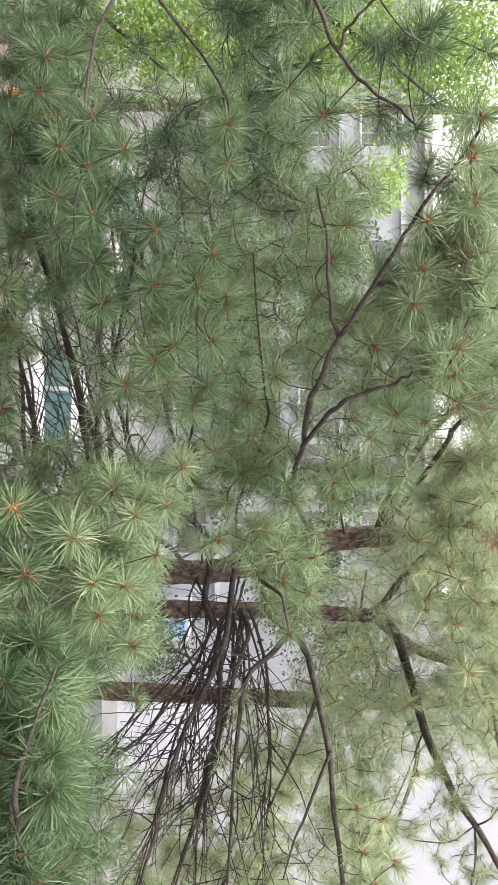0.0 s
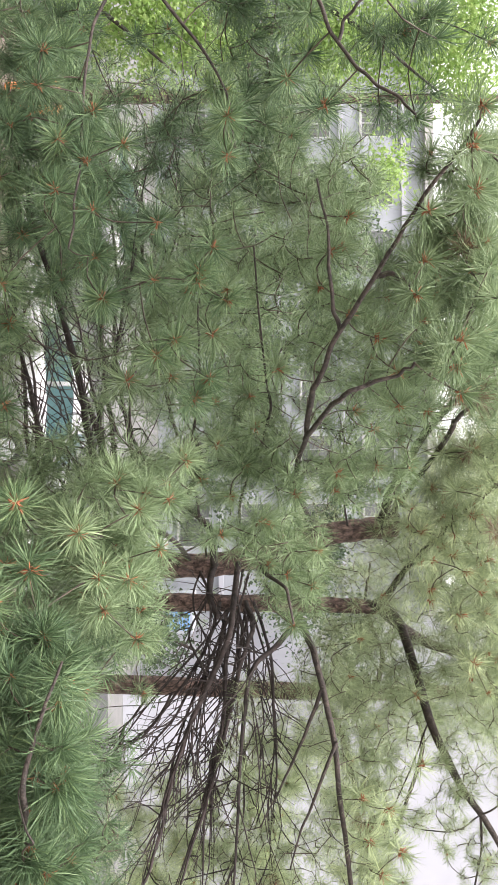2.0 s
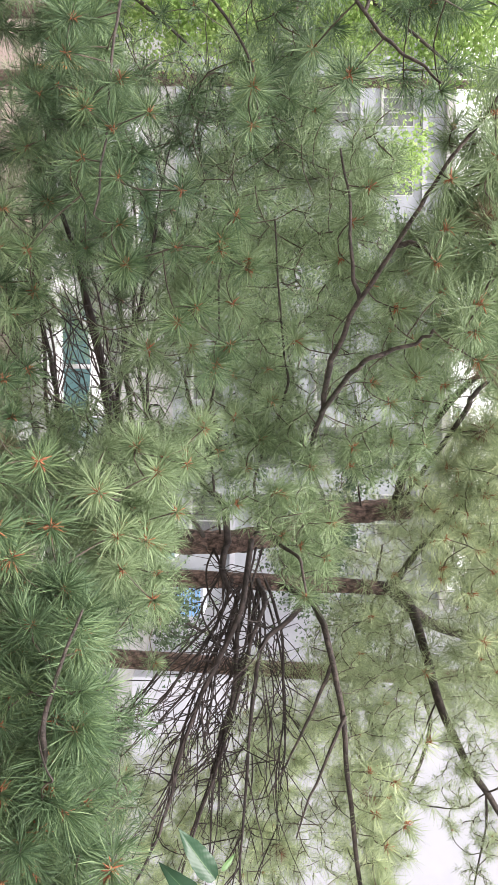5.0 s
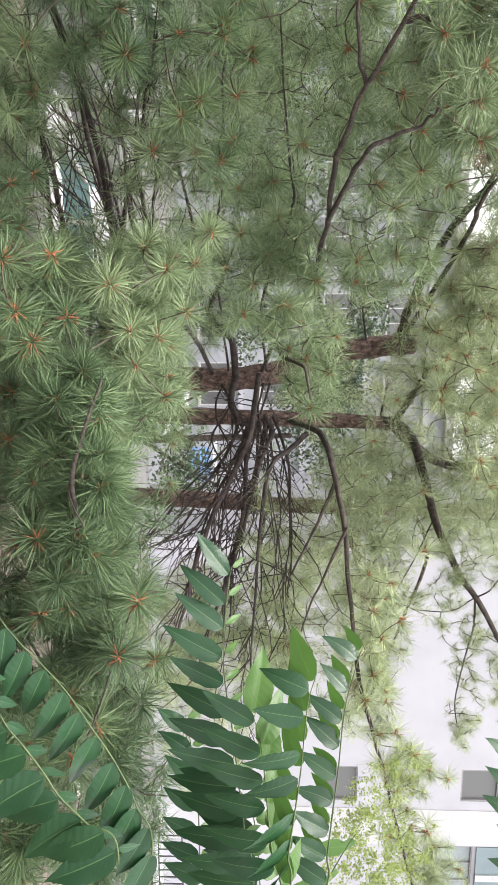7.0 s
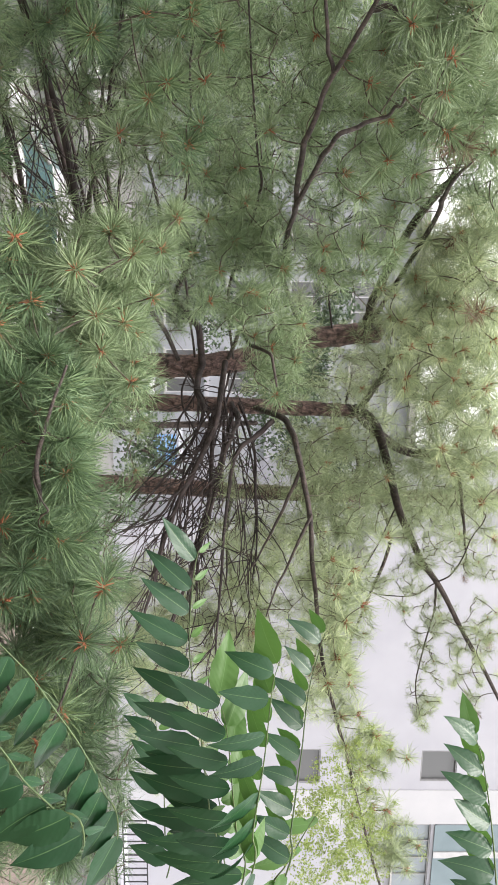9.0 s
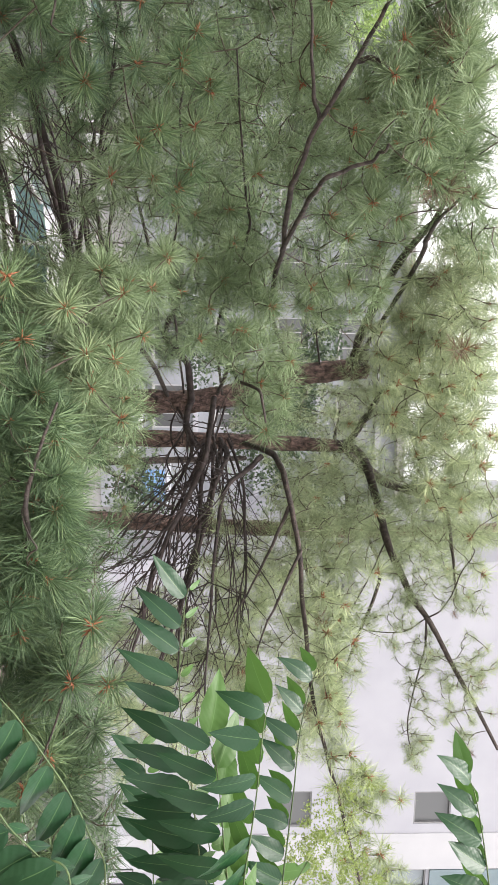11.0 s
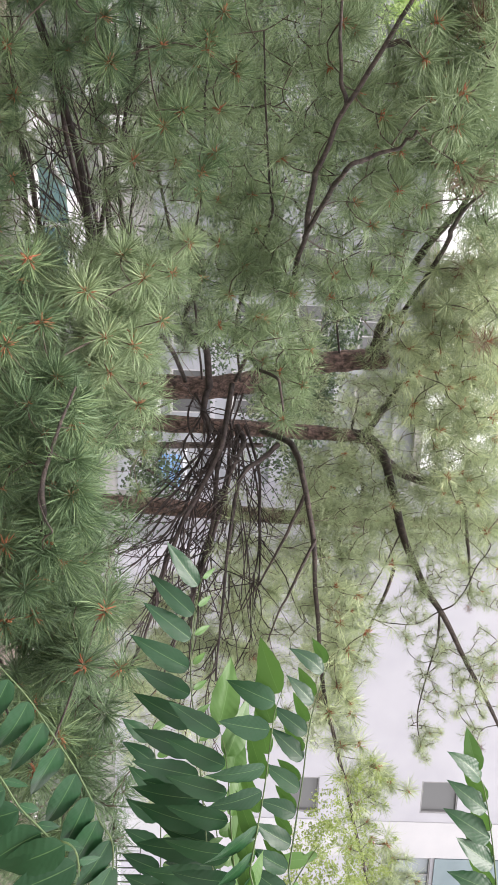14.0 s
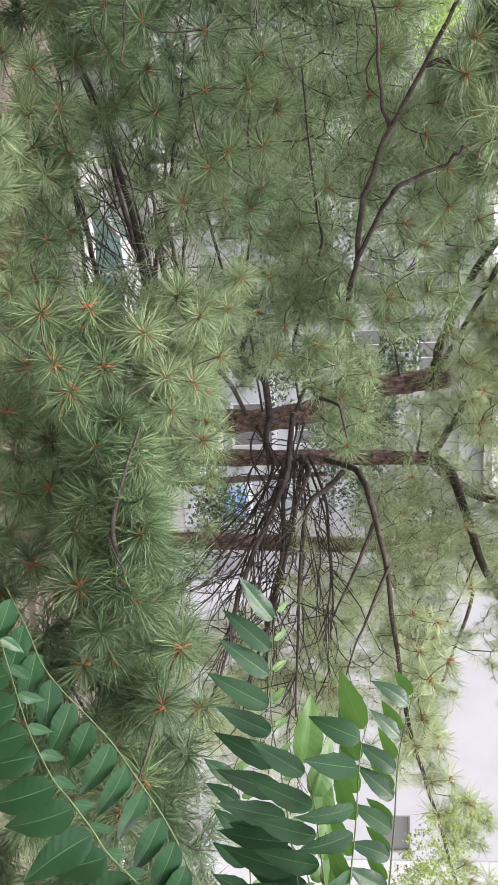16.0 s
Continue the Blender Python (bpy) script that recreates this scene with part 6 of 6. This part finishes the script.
broadleaf("ginkgo with bright green fan-shaped leaves", (-4.9, 7.2, 0), [(-4.9, 7.2, 0), (-4.9, 7.2, 2.5), (-4.8, 7.2, 5), (-4.7, 7.2, 9)], 0.11,
          [[(-4.9, 7.2, 2.6), (-4.3, 7.0, 3.3), (-3.6, 6.8, 4.0)], [(-4.8, 7.2, 5), (-4.2, 7.0, 5.8), (-3.4, 6.8, 6.6)], [(-4.9, 7.2, 3.6), (-5.4, 7.0, 4.4), (-6.0, 6.9, 5.2)]],
          [(-4.6, 7.1, 4.4, 1.0, 0.5, 0.8, 4000), (-4.33, 7.3, 3.73, 0.46, 0.40, 0.46, 4200), (-4.14, 7.3, 4.39, 0.36, 0.40, 0.36, 3000), (-4.41, 7.3, 3.06, 0.43, 0.40, 0.43, 3000), (-4.11, 7.3, 5.60, 0.36, 0.40, 0.36, 2600), (-4.21, 7.3, 6.14, 0.43, 0.40, 0.43, 3200), (-4.08, 7.3, 6.74, 0.46, 0.40, 0.46, 3600), (-4.43, 7.3, 7.10, 0.36, 0.40, 0.36, 2600), (-2.77, 7.3, 6.12, 0.24, 0.40, 0.24, 1000), (-3.65, 7.3, 7.09, 0.27, 0.40, 0.27, 1000), (-4.41, 7.3, 5.36, 0.36, 0.40, 0.36, 2200), (-5.4, 7.3, 6.5, 1.2, 0.8, 1.4, 3600), (-4.6, 7.2, 8.2, 1.5, 0.8, 1.0, 3600)], GINKGO, 0.040, 21)
broadleaf("leafy street tree in dull green behind the pines", (-3.5, 14.5, 0), [(-3.5, 14.5, 0), (-3.5, 14.5, 2.5), (-3.4, 14.5, 6)], 0.14,
          [[(-3.5, 14.5, 2.5), (-2.6, 14.4, 3.6), (-1.8, 14.3, 4.6)], [(-3.5, 14.5, 3.2), (-4.4, 14.4, 4.2), (-5.3, 14.3, 5.0)]],
          [(-2.2, 14.4, 4.6, 1.5, 0.9, 1.2, 3200), (-4.6, 14.4, 4.4, 1.5, 0.9, 1.2, 3200), (-3.4, 14.5, 6.4, 1.8, 1.0, 1.3, 3400), (0.6, 15, 4.2, 1.3, 0.9, 0.8, 1600)], HEDGE, 0.07, 22, "street_tree")
broadleaf("dense dark green shrub-like tree behind the trunks", (2.6, 10.5, 0), [(2.6, 10.5, 0), (2.6, 10.5, 2.0), (2.5, 10.5, 5)], 0.10,
          [[(2.6, 10.5, 2.0), (2.0, 10.4, 3.2), (1.5, 10.3, 4.2)], [(2.6, 10.5, 2.6), (3.2, 10.4, 3.6), (3.5, 10.3, 4.4)]],
          [(3.1, 10.4, 3.3, 0.7, 0.5, 0.5, 1600), (2.2, 10.6, 5.4, 0.9, 0.6, 0.7, 3000), (0.7, 10.5, 6.1, 0.6, 0.4, 0.4, 1300), (1.7, 10.5, 5.9, 0.6, 0.4, 0.4, 1500), (3.2, 10.5, 6.3, 0.6, 0.4, 0.5, 1500)], HEDGE, 0.055, 24, "street_tree")

# ---- ground ----
tagged(part("ground", box(-400, -40, -0.4, 400, 900, -0.06), SOIL, None), "bare soil and litter under the trees", "ground", kind="structure")
tagged(part("pavement", box(-40, 10.4, -0.2, 60, 13.8, 0.06, 0.01), PAVING, None), "brownish-pink paved walk", "pavement", kind="structure")
tagged(part("road", box(-60, 14.0, -0.2, 80, 21.5, 0.0), ASPHALT, None), "grey asphalt service road", "road", kind="structure")
tagged(part("kerb", box(-60, 13.8, -0.2, 80, 14.0, 0.12, 0.015), KERB, None), "pale concrete kerb", "kerb", kind="structure")

tagged(part("yard", box(-60, 21.5, -0.2, 80, 60, 0.03), KERB_GREY, None), "grey concrete yard before the buildings", "pavement", kind="structure")

# ---- buildings ----


def window_unit(parent, x0, z0, w, h, y, bars=1, sill=True, frame_mat=WHITE_METAL, glass=GLASS):
    """A window with frame, mullions, pane and sill, set into a wall that faces -y."""
    win = part("window", box(x0, y + 0.10, z0, x0 + w, y + 0.13, z0 + h), glass, parent)
    t = 0.06
    fr = box(x0, y + 0.02, z0, x0 + t, y + 0.12, z0 + h)
    box(x0 + w - t, y + 0.02, z0, x0 + w, y + 0.12, z0 + h, 0, fr)
    box(x0 + t, y + 0.02, z0, x0 + w - t, y + 0.12, z0 + t, 0, fr)
    box(x0 + t, y + 0.02, z0 + h - t, x0 + w - t, y + 0.12, z0 + h, 0, fr)
    for k in range(bars):
        c = x0 + w * (k + 1) / (bars + 1)
        box(c - 0.025, y + 0.03, z0 + t, c + 0.025, y + 0.12, z0 + h - t, 0, fr)
    part("frame", fr, frame_mat, win)
    if sill:
        part("sill", box(x0 - 0.08, y - 0.10, z0 - 0.07, x0 + w + 0.08, y + 0.08, z0 - 0.003), KERB, win)
    return win


def wall_with_holes(x0, x1, z0, z1, y, thick, holes):
    """A wall facing -y, built round rectangular openings (x, z, w, h) in rows."""
    bm = bmesh.new()
    zs = sorted({z0, z1, *[h[1] for h in holes], *[h[1] + h[3] for h in holes]})
    for a, b in zip(zs, zs[1:]):
        cuts = sorted((h[0], h[0] + h[2]) for h in holes if h[1] < (a + b) / 2 < h[1] + h[3])
        x = x0
        for c, d in cuts + [(x1, x1)]:
            if c - x > 1e-3:
                box(x, y, a, c, y + thick, b, 0, bm)
            x = d
    bmesh.ops.remove_doubles(bm, verts=bm.verts, dist=1e-4)
    return bm


def balcony(parent, x0, x1, z, y, deep=1.1):
    """A slab with a railing of upright bars."""
    slab = part("balcony", box(x0, y - deep, z - 0.14, x1, y - 0.003, z, 0.01), PLASTER, parent)
    for zz in (z + 0.12, z + 1.05):
        part("rail", box(x0, y - deep + 0.02, zz - 0.025, x1, y - deep + 0.06, zz + 0.025), BLACK_METAL, slab)
    n = int((x1 - x0) / 0.31)
    bar = box(-0.02, -0.02, 0, 0.02, 0.02, 0.93)
    me = bpy.data.meshes.new("bar")
    bar.to_mesh(me)
    bar.free()
    me.materials.append(BLACK_METAL)
    for k in range(n + 1):
        b = part("bar", me, None, slab)
        b.location = (x0 + 0.02 + k * (x1 - x0 - 0.04) / n, y - deep + 0.04, z + 0.12)
    return slab


white = thing("white_building", "tall white-rendered block with small square windows and railed balconies", "building", (18, 24, 0))
WH = [(18.75, 12.4, 1.45, 1.5), (22.3, 11.5, 3.4, 1.55), (18.7, 6.8, 1.6, 1.45)]
wo = part("wall", wall_with_holes(9.1 - 18, 44 - 18, 0, 21, 0, 0.3, [(x - 18, z, w, h) for x, z, w, h in WH]), PLASTER, white)
for x, z, w, h in WH:
    window_unit(white, x - 18, z, w, h, 0.0, 3 if w > 2 else 0, w > 2, FRAME_GREY, REFLECTION_GLASS if w > 2 else GLASS)
part("side_wall", box(9.1 - 18, 0.303, 0, 9.4 - 18, 14, 21), PLASTER, white)
part("roof", box(9.0 - 18, -0.2, 21.003, 44.2 - 18, 14.2, 21.3), KERB, white)
part("blue_panel", box(22.3 - 18, -0.06, 13.20, 40 - 18, -0.003, 16.5), BLUE_PANEL, white, "pale blue cladding panel")
part("band", box(23.6 - 18, -0.12, 13.20, 23.9 - 18, -0.063, 16.5), WHITE_METAL, white)
part("bay", box(20.62 - 18, -0.035, 0, 22.28 - 18, -0.003, 21), BAY_WHITE, white, "smooth brighter white bay")
bracket = part("bracket", box(9.82 - 18, -0.62, 9.06, 10.06 - 18, -0.003, 9.61, 0.02), FRAME_GREY, white, "small grey wall bracket")
part("strut", stem_mesh("strut", [Vector((9.94 - 18, -0.05, 8.41)), Vector((9.94 - 18, -0.58, 9.06))], 0.03, 0.03, FRAME_GREY, 6, 0.0), None, bracket)
balcony(white, 20.75 - 18, 30 - 18, 0.25, 0.0, 1.6)

grey = thing("apartment_building", "pale grey apartment block with rows of white-framed windows", "building", (-8, 34, 0))
GH = [(-26 + 3.4 * i, 1.0 + 3.1 * j, 2.2, 1.6) for i in range(12) for j in range(4)]
part("wall", wall_with_holes(-30, 20, 0, 13.4, 0, 0.3, GH), GREY_PLASTER, grey)
for x, z, w, h in GH:
    window_unit(grey, x, z, w, h, 0.0, 2)
for j in range(1, 5):
    part("band", box(-30, -0.15, 3.1 * j - 0.12, 20, -0.003, 3.1 * j + 0.12), PLASTER, grey)
part("roof", box(-30.3, -0.4, 13.403, 20.3, 10, 13.8), KERB, grey)

# ---- parked cars and street things ----


def car(label, at, turn, paint=CAR_WHITE):
    """A saloon car along x: body shell by sections, glass, wheels, lamps."""
    c = thing("car", label, "car", at, "parked cars")
    c.rotation_euler[2] = radians(turn)
    rows = [(-2.2, 0.55, 0.82, 0.70), (-2.1, 0.42, 0.95, 0.80), (-1.4, 0.30, 1.00, 0.86), (-0.6, 0.26, 1.02, 0.88), (0.5, 0.26, 1.00, 0.88), (1.3, 0.28, 0.93, 0.86), (1.95, 0.34, 0.80, 0.80), (2.2, 0.45, 0.66, 0.66)]
    verts, faces = [], []
    for x, z0, z1, w in rows:
        verts += [(x, -w * 0.92, z0), (x, -w, (z0 + z1) * 0.5), (x, -w * 0.96, z1 - 0.06), (x, -w * 0.82, z1), (x, w * 0.82, z1), (x, w * 0.96, z1 - 0.06), (x, w, (z0 + z1) * 0.5), (x, w * 0.92, z0)]
    for i in range(len(rows) - 1):
        for k in range(8):
            a, b = i * 8 + k, i * 8 + (k + 1) % 8
            faces.append((a, b, b + 8, a + 8))
    for k in range(0, 7, 1):
        if k < 6:
            faces += [(0, k + 1, k + 2, k + 2), (56, 58 + k, 57 + k, 57 + k)]
    f = np.array(faces)
    tri = np.concatenate([f[:, [0, 1, 2]], f[f[:, 2] != f[:, 3]][:, [0, 2, 3]]])
    part("body", mesh_of("body", verts, tri, [paint]), None, c)
    cab = [(-1.75, 0.95, 0.74, 0.02), (-1.1, 1.40, 0.60, 0), (-0.2, 1.46, 0.60, 0), (0.45, 1.40, 0.60, 0), (1.15, 0.96, 0.74, 0.02)]
    verts, faces, idx = [], [], []
    for x, z, w, _ in cab:
        verts += [(x, -w - (0.0 if z < 1.2 else 0), z), (x, w, z)]
    low = len(verts)
    verts += [(x, s * 0.76, 0.96) for x, *_ in cab for s in (-1, 1)]
    for i in range(4):
        a = 2 * i
        faces.append((a, a + 1, a + 3, a + 2))
        idx.append(1 if i in (0, 3) else 0)
        faces.append((a, a + 2, low + a + 2, low + a))
        idx.append(1)
        faces.append((a + 1, low + a + 1, low + a + 3, a + 3))
        idx.append(1)
    part("cabin", mesh_of("cabin", verts, np.array(faces), [paint, TEAL_GLASS], idx, False), None, c, "white roof with teal glass")
    for s in (-1, 1):
        for a, b in (((0.47, 1.39), (1.16, 0.97)), ((-1.12, 1.39), (-1.76, 0.96)), ((-0.2, 1.45), (-0.2, 0.97))):
            p = [Vector((a[0], s * 0.61, a[1])), Vector((b[0], s * 0.755, b[1]))]
            v, q = tube(p, 0.045, 0.05, 6)
            part("pillar", mesh_of("pillar", v, np.concatenate([q[:, [0, 1, 2]], q[:6, [0, 2, 3]]]), [paint]), None, c)
        for x in (-1.35, 1.35):
            bm = bmesh.new()
            bmesh.ops.create_cone(bm, cap_ends=True, segments=24, radius1=0.31, radius2=0.31, depth=0.2, matrix=pose(x, s * 0.79, 0.31, 90))
            bmesh.ops.bevel(bm, geom=[e for e in bm.edges if len(e.link_faces) == 2 and any(len(q.verts) > 4 for q in e.link_faces)], offset=0.04, segments=2, affect="EDGES", profile=0.5)
            wheel = part("wheel", bm, RUBBER, c)
            bm = bmesh.new()
            bmesh.ops.create_cone(bm, cap_ends=True, segments=16, radius1=0.19, radius2=0.16, depth=0.03, matrix=pose(x, s * 0.9, 0.31, 90 * s))
            part("rim", bm, ALUMINIUM, wheel)
        part("headlight", box(2.04, s * 0.62 - 0.16, 0.6, 2.2, s * 0.62 + 0.1, 0.72, 0.03), WHITE_METAL, c)
    return c


car("white saloon car with teal windows parked beyond the pines", (-1.16, 12.8, 0.06), 180)
car("white saloon car parked on the far side of the road", (4.4, 26.0, 0), 90)
car("white saloon car parked in front of the grey block", (-6.6, 20.4, 0), 0)

kiosk = thing("service_kiosk", "white and blue sheet-metal kiosk with slatted shutters", "kiosk", (6.3, 24.6, 0))
part("body", box(-0.7, 0, 0, 0.9, 1.6, 2.5, 0.02), GREY_PLASTER, kiosk)
for k in range(8):
    part("slat", box(-0.55, -0.05, 1.55 + 0.11 * k, 0.75, -0.003, 1.62 + 0.11 * k), BLUE_PAINT, kiosk)
bin_ = thing("orange_bin", "orange plastic litter bin on the pavement", "bin", (-6.6, 13.2, 0.06))
bm = bmesh.new()
bmesh.ops.create_cone(bm, cap_ends=True, segments=20, radius1=0.26, radius2=0.32, depth=0.9, matrix=pose(0, 0, 0.45))
bmesh.ops.bevel(bm, geom=bm.edges[:], offset=0.015, segments=2, affect="EDGES", profile=0.5)
part("body", bm, ORANGE, bin_)
bm = bmesh.new()
bmesh.ops.create_cone(bm, cap_ends=True, segments=20, radius1=0.34, radius2=0.20, depth=0.12, matrix=pose(0, 0, 0.963))
part("lid", bm, ORANGE, bin_)
